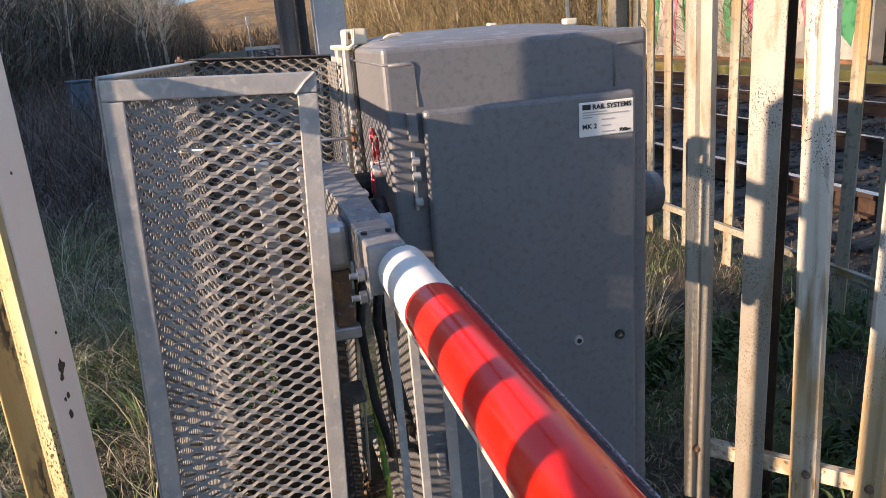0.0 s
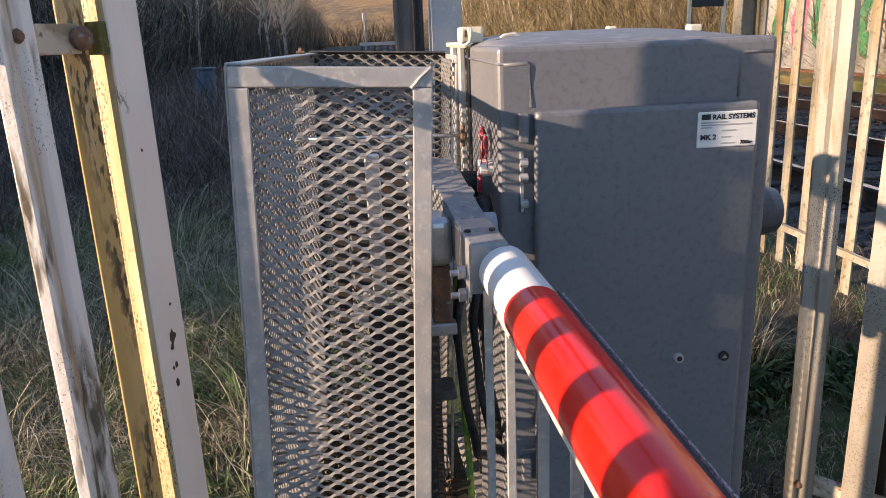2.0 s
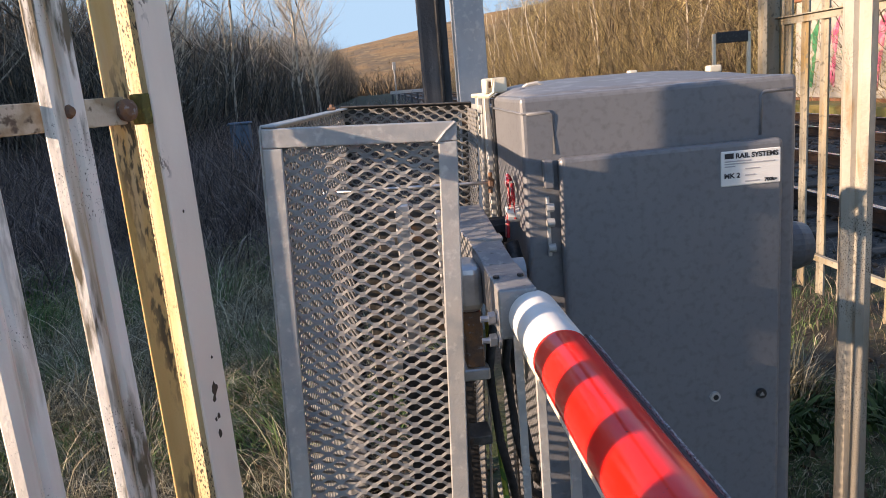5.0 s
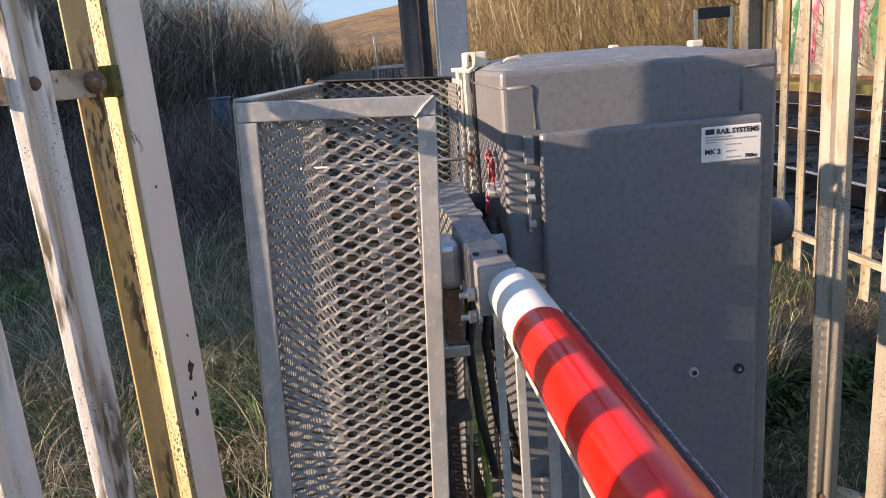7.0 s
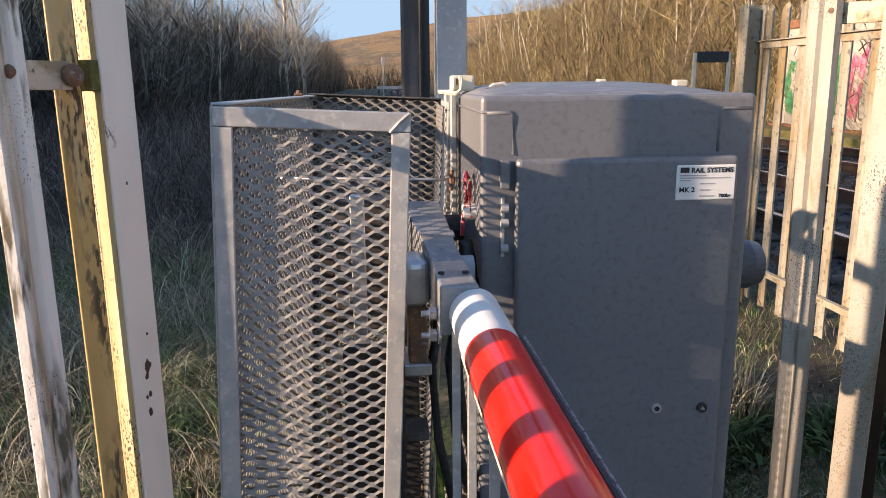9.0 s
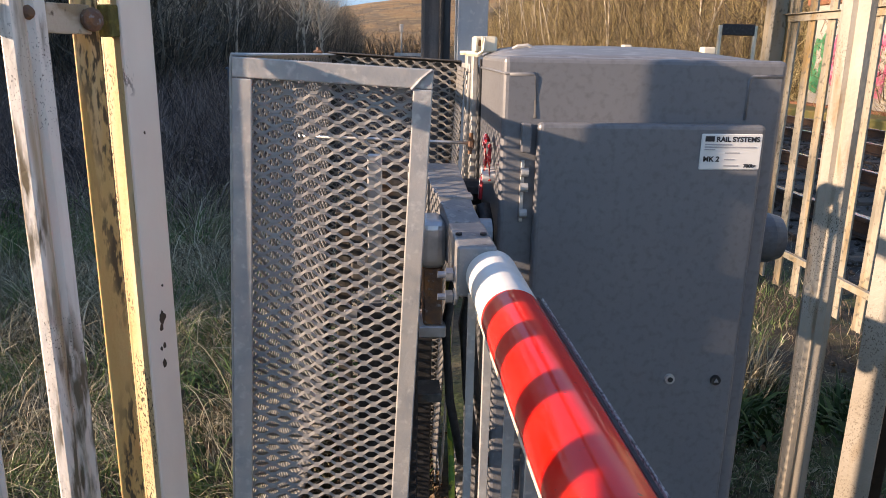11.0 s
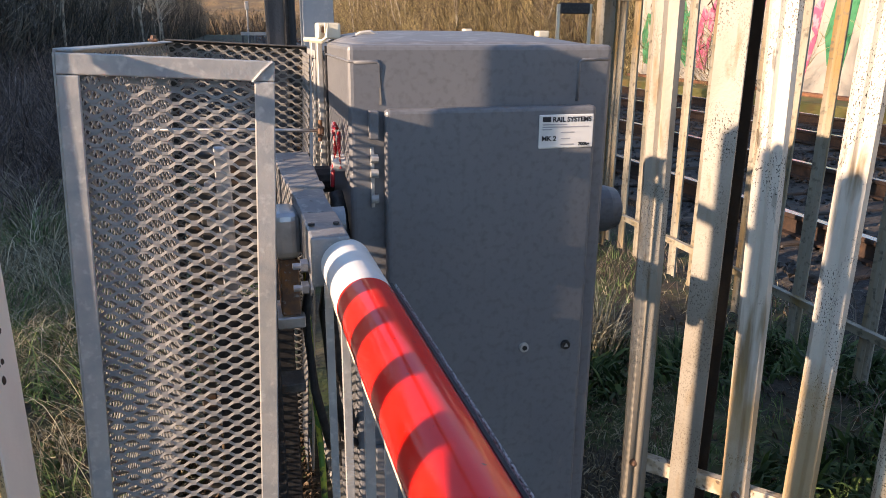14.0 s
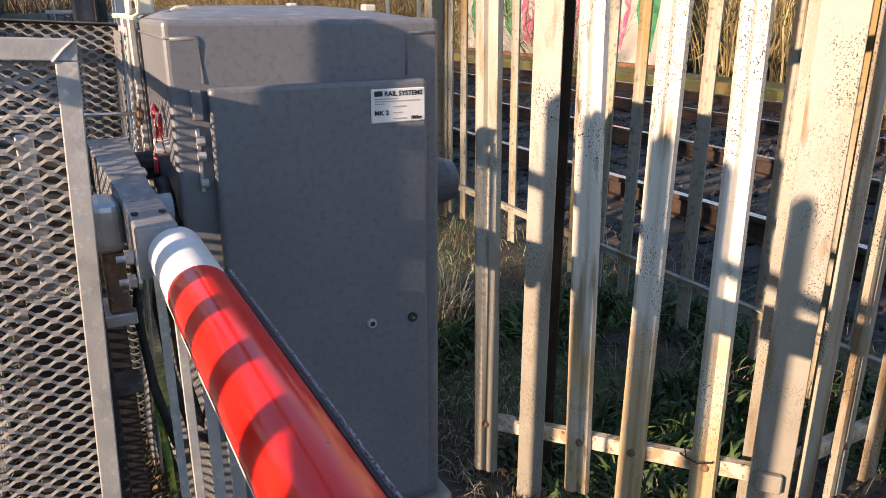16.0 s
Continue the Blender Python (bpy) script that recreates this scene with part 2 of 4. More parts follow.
    "railtop": material("polished_rail_head", (0.62, 0.62, 0.64), 0.25, 0.9, [((0.45, 0.42, 0.4), 20, 0.5, 0.8, 4, (1, 0.05, 1))]),
    "sleeper": material("dark_timber_sleeper", (0.06, 0.045, 0.035), 0.9, 0, [((0.12, 0.09, 0.07), 24, 0.5, 0.7, 8, (0.2, 1, 1))], 0.4, 60, vary=0.25),
    "hill": material("winter_hillside", (0.26, 0.155, 0.065), 1.0, 0, [((0.14, 0.10, 0.06), 0.05, 0.45, 0.6, 8, V1), ((0.30, 0.21, 0.10), 0.22, 0.5, 0.7, 6, V1), ((0.06, 0.055, 0.035), 0.5, 0.62, 0.7, 6, V1)], 0.6, 0.6),
    # Base darkened to paint the shaded gaps between the scrub
    "bankside": material("scrubby_bank", (0.065, 0.048, 0.022), 1.0, 0, [((0.045, 0.034, 0.018), 1.2, 0.42, 0.6, 8, V1), ((0.17, 0.13, 0.055), 5, 0.55, 0.72, 6, V1)], 1.0, 5),
    # Near-black base: the wood's shade is put into the colour
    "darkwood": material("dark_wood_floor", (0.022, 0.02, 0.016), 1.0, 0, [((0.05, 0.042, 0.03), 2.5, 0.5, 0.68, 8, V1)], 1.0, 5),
    "steel": material("grey_column_paint", (0.34, 0.38, 0.42), 0.5, 0.1, [((0.24, 0.27, 0.3), 7, 0.4, 0.7, 6, (1, 1, 0.3)), ((0.42, 0.44, 0.46), 40, 0.55, 0.75, 4, V1)], 0.06, 80),
    "darkpost": material("dark_weathered_timber", (0.07, 0.07, 0.075), 0.85, 0, [((0.13, 0.13, 0.135), 18, 0.5, 0.7, 9, (1, 1, 0.08))], 0.4, 60),
    "bluebox": material("faded_blue_paint", (0.09, 0.14, 0.2), 0.6, 0, [((0.06, 0.09, 0.12), 12, 0.5, 0.7, 5, V1)]),
    "brick": material("brick_band", (0.27, 0.12, 0.06), 0.85, 0, [((0.18, 0.08, 0.045), 10, 0.45, 0.65, 6, V1)], 0.3, 40),
    "wallwhite": material("white_rendered_wall", (0.38, 0.36, 0.32), 0.8, 0, [((0.45, 0.4, 0.34), 3, 0.45, 0.7, 8, V1)], 0.2, 30),
    "gpink": material("pink_spray_paint", (0.50, 0.10, 0.19), 0.6, 0, [((0.58, 0.28, 0.34), 6, 0.5, 0.6, 3, V1)]),
    "ggreen": material("green_spray_paint", (0.05, 0.24, 0.11), 0.6, 0, [((0.02, 0.16, 0.07), 5, 0.52, 0.6, 3, V1)]),
    "moss_bank": material("mossy_platform_edge", (0.17, 0.16, 0.05), 0.95, 0, [((0.22, 0.15, 0.05), 3, 0.45, 0.65, 8, V1)], 0.6, 20),
    "bark": material("pale_birch_bark", (0.52, 0.46, 0.37), 0.85, 0, [((0.1, 0.085, 0.07), 7, 0.5, 0.65, 6, (1, 1, 0.5))], 0.3, 20),
    "twig": blades("twigs", (0.05, 0.035, 0.022), (0.12, 0.085, 0.05), (0.2, 0.15, 0.09)),
    "goldtwig": blades("golden_scrub", (0.09, 0.066, 0.028), (0.33, 0.25, 0.105), (0.66, 0.54, 0.28)),
    # Dark end of the ramp includes the shade inside the thicket
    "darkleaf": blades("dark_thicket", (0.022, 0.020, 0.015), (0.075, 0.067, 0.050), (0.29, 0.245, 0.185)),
    "grass": blades("rough_grass", (0.035, 0.075, 0.020), (0.085, 0.165, 0.042), (0.20, 0.26, 0.09)),
    "straw": blades("dead_grass", (0.05, 0.042, 0.024), (0.26, 0.23, 0.14), (0.66, 0.60, 0.43)),
    "leaf": blades("fallen_leaves", (0.05, 0.03, 0.015), (0.12, 0.075, 0.04), (0.22, 0.15, 0.09)),
    "weed": blades("low_green_weeds", (0.02, 0.045, 0.012), (0.045, 0.09, 0.025), (0.10, 0.16, 0.04)),
    "bramble": blades("bramble_canes", (0.022, 0.015, 0.014), (0.080, 0.057, 0.052), (0.36, 0.275, 0.235)),
    "reed": blades("dead_stalks", (0.030, 0.021, 0.018), (0.11, 0.08, 0.066), (0.36, 0.275, 0.22)),
}
MAT["red"].node_tree.nodes["Principled BSDF"].inputs["Specular IOR Level"].default_value = 0.5
MAT["earth"] = material("yellow_green_sheath", (0.42, 0.44, 0.06), 0.5, 0, [((0.10, 0.22, 0.04), 55, 0.46, 0.54, 2, (1, 1, 0.5)), ((0.05, 0.05, 0.03), 40, 0.6, 0.7, 6, V1)], 0.1, 100)


# ---- building helpers ----
def finish(bm, name, mat, parent=None, label="", smooth=False):
    me = bpy.data.meshes.new(name)
    bm.to_mesh(me)
    bm.free()
    me.materials.append(MAT[mat] if isinstance(mat, str) else mat)
    if smooth:
        me.shade_smooth()
    ob = new(name, me)
    if parent:
        ob.parent = parent
    if label:
        ob["label"] = label
    return ob


def part(name, bm, mat, parent, label="", smooth=False):
    return finish(bm, name, mat, parent, label, smooth)


def block(lo, hi, bevel=0.0, segments=1, bm=None, turn=None):
    bm = bm or bmesh.new()
    lo, hi = Vector(lo), Vector(hi)
    g = bmesh.ops.create_cube(bm, size=1)
    m = Matrix.Translation((lo + hi) / 2) @ Matrix.Diagonal((*(hi - lo), 1))
    bmesh.ops.transform(bm, matrix=(turn @ m) if turn else m, verts=g["verts"])
    if bevel:
        es = {e for v in g["verts"] for e in v.link_edges}
        bmesh.ops.bevel(bm, geom=list(es), offset=bevel, segments=segments, affect="EDGES", profile=0.5)
    return bm


def rod(a, b, r, r2=None, sides=12, bm=None, caps=True):
    bm = bm or bmesh.new()
    a, b = Vector(a), Vector(b)
    m = Matrix.Translation((a + b) / 2) @ (b - a).to_track_quat("Z", "Y").to_matrix().to_4x4()
    bmesh.ops.create_cone(bm, cap_ends=caps, segments=sides, radius1=r, radius2=r if r2 is None else r2, depth=(b - a).length, matrix=m)
    return bm


def tube(points, r, sides=6, bm=None, r_end=None):
    """A bent rod along points."""
    bm = bm or bmesh.new()
    pts = [Vector(p) for p in points]
    rings = []
    for i, p in enumerate(pts):
        way = (pts[min(i + 1, len(pts) - 1)] - pts[max(i - 1, 0)]).normalized()
        q = way.to_track_quat("Z", "Y")
        k = r if r_end is None else r + (r_end - r) * i / (len(pts) - 1)
        rings.append([bm.verts.new(p + q @ Vector((k * math.cos(a), k * math.sin(a), 0))) for a in (2 * math.pi * j / sides for j in range(sides))])
    for x, y in zip(rings, rings[1:]):
        for j in range(sides):
            bm.faces.new((x[j], x[(j + 1) % sides], y[(j + 1) % sides], y[j]))
    bm.faces.new(rings[0][::-1])
    bm.faces.new(rings[-1])
    return bm


def empty(name, at=(0, 0, 0), turn=0.0):
    ob = new(name)
    ob.matrix_world = pose(*at, 0, 0, turn)
    return ob


def bulk(name, verts, faces, mat, parent=None, smooth=False):
    me = bpy.data.meshes.new(name)
    me.from_pydata(verts, [], faces)
    me.materials.append(MAT[mat])
    if smooth:
        me.shade_smooth()
    ob = new(name, me)
    if parent:
        ob.parent = parent
    return ob


def bolt(at, way, r, h, mat, parent, name="bolt", label="", dome=True):
    at, way = Vector(at), Vector(way).normalized()
    bm = rod(at, at + way * h * 0.6, r, sides=10)
    rod(at + way * h * 0.6, at + way * h, r, r * 0.55 if dome else r * 0.9, sides=10, bm=bm)
    return part(name, bm, mat, parent, label)


# ---- ground ----
def ground_height(x, y):
    h = 0.035 * noise.noise((x * 0.9, y * 0.9, 0)) + 0.02 * noise.noise((x * 3, y * 3, 4))
    return h if abs(x) < 20 and y < 40 else 0.0


def build_ground():
    xs = np.concatenate([np.linspace(-3000, -40, 8), np.linspace(-30, -4, 14), np.arange(-3.6, 3.2, 0.12), np.linspace(3.4, 30, 14), np.linspace(60, 3000, 8)])
    ys = np.concatenate([np.linspace(-3000, -20, 6), np.arange(-4, 6, 0.12), np.linspace(6.3, 40, 40), np.linspace(60, 4000, 10)])
    verts = [(x, y, ground_height(x, y) - (0.0 if x < 3 else 0.08)) for y in ys for x in xs]
    n = len(xs)
    faces = [(j * n + i, j * n + i + 1, (j + 1) * n + i + 1, (j + 1) * n + i) for j in range(len(ys) - 1) for i in range(n - 1)]
    tagged(bulk("ground", verts, faces, "soil", smooth=True), "damp dark soil with rough turf", "ground", kind="structure")


build_ground()


# ---- barrier machine ----
BX0, BX1, BY0, BY1, BTOP = 0.282, 0.899, 1.560, 2.16, 1.317


def build_machine():
    box = empty("barrier_machine", ((BX0 + BX1) / 2, 1.86, 0))
    inv = box.matrix_world.inverted()

    def put(name, bm, mat, parent=box, label="", smooth=False):
        bm.transform(inv)
        return part(name, bm, mat, parent, label, smooth)

    put("plinth", block((BX0 - 0.03, 1.53, -0.10), (BX1 + 0.03, 2.26, 0.018), 0.012, 2), "concrete", label="rough concrete plinth under the cabinet")
    put("body", block((BX0, BY0, 0.018), (BX1, 1.925, BTOP - 0.001), 0.012, 3), "grey")
    put("rear_body", block((BX0 + 0.012, 1.94, 0.018), (BX1 - 0.004, 2.22, BTOP - 0.03), 0.008, 2), "grey")
    # domed lid
    bm = bmesh.new()
    nx, ny = 14, 8
    grid = {}
    for j in range(ny + 1):
        for i in range(nx + 1):
            u, v = i / nx, j / ny
            rise = 0.029 * math.sin(math.pi * min(1, v * 0.72)) * (1 - abs(2 * u - 1) ** 4) ** 0.7
            grid[i, j] = bm.verts.new((BX0 + 0.01 + (BX1 - BX0 - 0.02) * u, BY0 + 0.012 + 0.62 * v, BTOP - 0.002 + rise))
    for j in range(ny):
        for i in range(nx):
            bm.faces.new((grid[i, j], grid[i + 1, j], grid[i + 1, j + 1], grid[i, j + 1]))
    r = bmesh.ops.extrude_face_region(bm, geom=bm.faces[:])
    bmesh.ops.translate(bm, vec=(0, 0, -0.004), verts=[e for e in r["geom"] if isinstance(e, bmesh.types.BMVert)])
    bmesh.ops.recalc_face_normals(bm, faces=bm.faces[:])
    put("lid", bm, "lid", label="domed grey lid with pale dried stains", smooth=True)
    # raised edge beads on the front above the door
    for name, pts in (("bead", [(0.295, BY0 + 0.0012, 1.279), (0.345, BY0 + 0.0012, 1.281), (0.352, BY0 + 0.0012, 1.275), (0.352, BY0 + 0.0012, 1.19)]),
                      ("bead", [(0.889, BY0 + 0.0012, 1.284), (0.822, BY0 + 0.0012, 1.283), (0.815, BY0 + 0.0012, 1.276), (0.814, BY0 + 0.0012, 1.19)])):
        put(name, tube(pts, 0.0042, 6), "grey", smooth=True)
    put("bead", tube([(0.352, BY0 + 0.0012, 1.281), (0.285, BY0 + 0.0012, 1.281), (0.2815, BY0 + 0.01, 1.282), (0.281, 1.92, 1.285)], 0.003, 6), "grey", smooth=True)
    # door: a shallow tray with soft edges
    door = put("door", block((0.355, 1.5275, 0.06), (0.852, BY0 - 0.002, 1.183), 0.011, 3), "grey", label="plain dark grey steel door with rounded edges")
    put("hinge", block((0.322, 1.536, 1.118), (0.343, 1.558, 1.180), 0.003, 2), "grey", door)
    put("hinge", block((0.322, 1.536, 0.30), (0.343, 1.558, 0.362), 0.003, 2), "grey", door)
    for z in (1.075, 1.042, 0.985):
        put("hinge_bolt", rod((0.325, 1.548, z), (0.341, 1.548, z), 0.010, sides=10), "galv", door)
    put("hinge_leaf", block((0.326, 1.552, 0.965), (0.334, 1.559, 1.10), 0.001), "bright", door)
    for x, z, dark in ((0.693, 0.597, False), (0.804, 0.592, True)):
        lock = put("lock", rod((x, 1.529, z), (x, 1.520, z), 0.0125, 0.0115, 16), "black" if dark else "galv", door, "round cam lock in the door")
        put("key_socket", rod((x, 1.5205, z), (x, 1.5185, z), 0.0065, sides=3 if dark else 8), "bright" if dark else "black", lock)
    # rating plate with its writing
    plate = put("rating_plate", block((0.708, 1.5245, 1.087), (0.843, 1.5280, 1.1640), 0.002), "plate", door, "white rating plate with black printing")

    def words(text, size, x, z, mat="ink"):
        cu = bpy.data.curves.new("words", "FONT")
        cu.body, cu.size, cu.extrude, cu.offset = text, size, 0.0002, 0.0005
        tmp = new("words", cu)
        me = bpy.data.meshes.new_from_object(tmp.evaluated_get(bpy.context.evaluated_depsgraph_get()))
        bpy.data.objects.remove(tmp)
        me.materials.append(MAT[mat])
        ob = new("lettering", me)
        ob.parent = plate
        ob.matrix_basis = inv @ pose(x, 1.5240, z, 90, 0, 0)
        wide = max(v.co.x for v in me.vertices)
        return ob, wide

    def bar(x0, z0, x1, z1, mat="faint"):
        put("print_line", block((x0, 1.5236, z0), (x1, 1.5243, z1)), mat, plate)

    bar(0.716, 1.1475, 0.736, 1.1590, "ink")
    t, wide = words("RAIL SYSTEMS", 0.0150, 0.7405, 1.1475)
    t.scale.x = 0.096 / wide
    t, wide = words("MK 2", 0.0150, 0.715, 1.1050)
    t.scale.x = 0.036 / wide
    t, wide = words("700kg", 0.0100, 0.806, 1.0925)
    t.scale.x = 0.028 / wide
    for x0, z0, x1 in ((0.716, 1.140, 0.775), (0.716, 1.1345, 0.83), (0.716, 1.129, 0.74), (0.762, 1.122, 0.795), (0.762, 1.108, 0.785), (0.762, 1.0945, 0.795)):
        bar(x0, z0, x1, z0 + 0.0026)
    # round motor cover on the far side
    bm = rod((BX1 - 0.01, 1.75, 0.880), (1.000, 1.75, 0.880), 0.064, sides=28)
    rod((1.000, 1.75, 0.880), (1.030, 1.75, 0.880), 0.064, 0.056, 28, bm)
    rod((1.030, 1.75, 0.880), (1.046, 1.75, 0.880), 0.056, 0.030, 28, bm)
    put("motor_cover", bm, "grey", label="round grey cover on the cabinet's side", smooth=False)
    # strap, hasp and cream lock box at the rear left corner
    put("strap", block((0.266, 1.99, 0.70), (0.280, 2.03, 1.318), 0.002), "galv", label="galvanised upright strap")
    put("strap", block((0.262, 2.10, 0.60), (0.276, 2.15, 1.322), 0.002), "galv", label="galvanised upright strap")
    put("lock_box", block((0.262, 1.935, 1.322), (0.322, 1.995, 1.362), 0.006, 3), "cream", label="small cream lock box on the lid")
    put("hasp", tube([(0.232, 1.97, 1.320), (0.262, 1.945, 1.320), (0.266, 1.93, 1.328), (0.267, 1.928, 1.356)], 0.006, 6), "cream")
    put("hasp", tube([(0.245, 1.94, 1.318), (0.272, 1.925, 1.316), (0.284, 1.92, 1.325), (0.284, 1.922, 1.36)], 0.006, 6), "cream")
    put("pin", rod((0.276, 1.926, 1.345), (0.276, 1.936, 1.345), 0.008, sides=8), "rust")
    put("lid_plate", block((0.335, 1.82, 1.322), (0.42, 1.93, 1.330), 0.002), "black")
    put("shackle", tube([(0.35, 1.86, 1.332), (0.36, 1.855, 1.338), (0.385, 1.85, 1.341), (0.40, 1.85, 1.333)], 0.005, 6), "galv")
    put("lid_cap", block((0.835, 1.86, 1.328), (0.868, 1.89, 1.346), 0.004, 2), "cream", label="small cream cap on the lid")
    put("lid_cap", block((0.69, 2.05, 1.335), (0.712, 2.08, 1.350), 0.003, 2), "cream")
    # Black strip paints the dark of the open gap between the two bodies
    put("gap_shade_strip", block((0.279, 1.924, 0.08), (0.29, 1.941, 1.305)), "black")
    tagged(box, "dark grey steel barrier machine cabinet with a front door", "machine cabinet")


build_machine()


# ---- guard cage of expanded mesh ----
def expanded(width, height, tilt=0.36, lwd=0.043, swd=0.0245, strand=0.0061, thick=0.0022):
    """Expanded metal in the plane x, z: wavy ribbons that meet at the bonds."""
    verts, faces = [], []
    step = lwd / 8
    n = int(width / step)
    rows = int(height / (swd / 2))
    c, s = math.cos(tilt), math.sin(tilt)
    prof = [(-strand, -thick), (strand, -thick), (strand, thick), (-strand, thick)]
    prof = [(0.5 * (a * c - b * s), 0.5 * (a * s + b * c)) for a, b in prof]
    shape = [-1, -0.93, 0, 0.93, 1, 0.93, 0, -0.93]
    for r in range(rows + 1):
        base = len(verts)
        flip = 1 if r % 2 else -1
        for i in range(n + 1):
            z = r * swd / 2 + flip * shape[i % 8] * (swd / 4 - strand * 0.32)
            for a, b in prof:
                verts.append((i * step, b, min(max(z + a, 0), height)))
        for i in range(n):
            p = base + 4 * i
            for k in range(4):
                faces.append((p + k, p + (k + 1) % 4, p + 4 + (k + 1) % 4, p + 4 + k))
    return verts, faces


def build_cage():
    cage = tagged(empty("guard_cage", (0, 1.8, 0)), "galvanised guard cage of expanded metal mesh", "guard cage")
    inv = cage.matrix_world.inverted()
    A, B = Vector((-0.223, 1.302, 0)), Vector((0.119, 1.300, 0))       # front panel, left and right
    C, D = Vector((-0.138, 2.36, 0)), Vector((0.268, 2.30, 0))          # rear corners
    top, low = 1.308, 0.012

    def panel(p, q, z0, z1, flange, name, off=0.012, tops=True, lip=True, last=True, steel="galv"):
        way = (q - p).normalized()
        ang = math.degrees(math.atan2(way.y, way.x))
        L = (q - p).length
        m = inv @ Matrix.Translation(p) @ pose(0, 0, 0, 0, 0, ang)
        frame_ob = empty(name + "_panel")
        frame_ob.parent = cage
        frame_ob.matrix_basis = m

        def bar(n, lo, hi):
            part(n, block(lo, hi, 0.0022, 2), steel, frame_ob)
        t = 0.005
        if tops:
            bar("top_rail", (0, -t, z1 - flange), (L, 0, z1))
            if lip:
                bar("top_lip", (0.001, 0.0004, z1 - t), (L - 0.001, flange * 0.8, z1 - 0.0004))
            bar("bottom_rail", (0, -t, z0), (L, 0, z0 + flange))
            bar("upright", (0, -t - 0.002, z0 + flange + 0.001), (flange, 0, z1 - flange - 0.001))
            if last:
                bar("upright", (L - flange, -t - 0.002, z0 + flange + 0.001), (L, 0, z1 - flange - 0.001))
        v, f = expanded(L - 0.012, z1 - z0 - 0.02)
        ob = bulk("mesh_sheet", v, f, "mesh", frame_ob)
        ob.matrix_basis = pose(0.006, off, z0 + 0.01)
        return frame_ob

    front = panel(A, B, low, top, 0.034, "front")
    part("mitre_weld", tube([(0.305, -0.006, top - 0.036), (0.322, -0.006, top - 0.016), (0.339, -0.006, top - 0.001)], 0.0035, 6), "galv", front)
    panel(C, A + Vector((0, 0.004, 0)), low, top + 0.006, 0.03, "side", last=False)
    # Added plate, sized to block the sun from the door's left part
    bm = block((-0.229, 1.306, low), (-0.224, 1.392, top), 0.0015)
    bm.transform(inv)
    part("corner_shade_plate", bm, "galv", cage)
    # Rear rails use the darkened steel for the shadow they stand in
    panel(D, C, low, top + 0.012, 0.03, "rear", steel="shade_steel")
    panel(Vector((0.262, 2.03, 0)), D, low, top + 0.006, 0.022, "right", lip=False)
    # cross rod and rusty pin
    bm = tube([(-0.18, 1.90, 1.110), (0.20, 1.93, 1.112), (0.262, 1.93, 1.113)], 0.0045, 8)
    bm.transform(inv)
    part("cross_rod", bm, "bright", cage, smooth=True)
    bm = block((0.262, 1.918, 1.098), (0.278, 1.940, 1.125), 0.004)
    rod((0.268, 1.925, 1.085), (0.268, 1.925, 1.140), 0.0055, bm=bm)
    bm.transform(inv)
    part("pin", bm, "rust", cage, "rusty retaining pin")
    bm = block((-0.165, 2.14, top + 0.006), (-0.14, 2.17, top + 0.014), 0.003)
    rod((-0.152, 2.155, top + 0.012), (-0.152, 2.155, top + 0.022), 0.008, 0.006, 8, bm)
    bm.transform(inv)
    part("rusty_bolt", bm, "rust", cage, "rusty bolt on the cage's top edge")
    # the whole cage leans a little, turned to fit the camera's view
    corner_at = Matrix.Translation((-0.222, 1.30, 1.308))
    cage.matrix_basis = corner_at @ pose(0, 0, 0, 0, 2.65, 0) @ corner_at.inverted() @ cage.matrix_basis


build_cage()


# ---- boom ----
BOX, BOZ, BOR = 0.2176, 0.950, 0.0455


def build_boom():
    boom = tagged(empty("barrier_boom", (BOX, 1.2, BOZ)), "red and white barrier boom with glossy reflective film", "barrier boom")

    def put(name, bm, mat, parent=boom, label="", smooth=False):
        bm.transform(Matrix.Translation((-BOX, -1.2, -BOZ)))
        return part(name, bm, mat, parent, label, smooth)

    def sleeve(y0, y1, r, name, mat, label):
        bm = bmesh.new()
        n, sides = 10, 40
        rings = []
        for i in range(n + 1):
            y = y0 + (y1 - y0) * i / n
            rings.append([bm.verts.new((BOX + r * math.cos(a), y, BOZ + r * math.sin(a))) for a in (2 * math.pi * k / sides for k in range(sides))])
        for p, q in zip(rings, rings[1:]):
            for k in range(sides):
                bm.faces.new((p[k], p[(k + 1) % sides], q[(k + 1) % sides], q[k]))
        bm.faces.new(rings[0][::-1])
        bm.faces.new(rings[-1])
        bmesh.ops.recalc_face_normals(bm, faces=bm.faces[:])
        ob = put(name, bm, mat, boom, label, True)
        ob.data.set_sharp_from_angle(angle=radians(50))
        return ob

    sleeve(1.205, 0.985, BOR - 0.0004, "white_band", "white", "white reflective band next to the bracket")
    sleeve(0.986, -0.10, BOR, "red_band", "red", "glossy red reflective band")
    sleeve(-0.10, -1.1, BOR - 0.0004, "white_band", "white", "white reflective band")
    # pale keel under one side and dark edging strip on the other
    put("keel", block((BOX - 0.0405, -1.1, BOZ - 0.031), (BOX - 0.034, 1.10, BOZ - 0.023), 0.002), "cream", label="cream keel strip along the boom")
    put("edging", tube([(BOX + 0.0450, y, BOZ + 0.0150) for y in (1.03, 0.2, -1.1)], 0.0040, 6), "black", label="dark edging strip along the boom")
    put("edging_trim", tube([(BOX + 0.0500, y, BOZ + 0.0185) for y in (1.02, 0.2, -1.1)], 0.0024, 6), "speckle", label="pale speckled line beside the edging")
    # hanging skirt bars
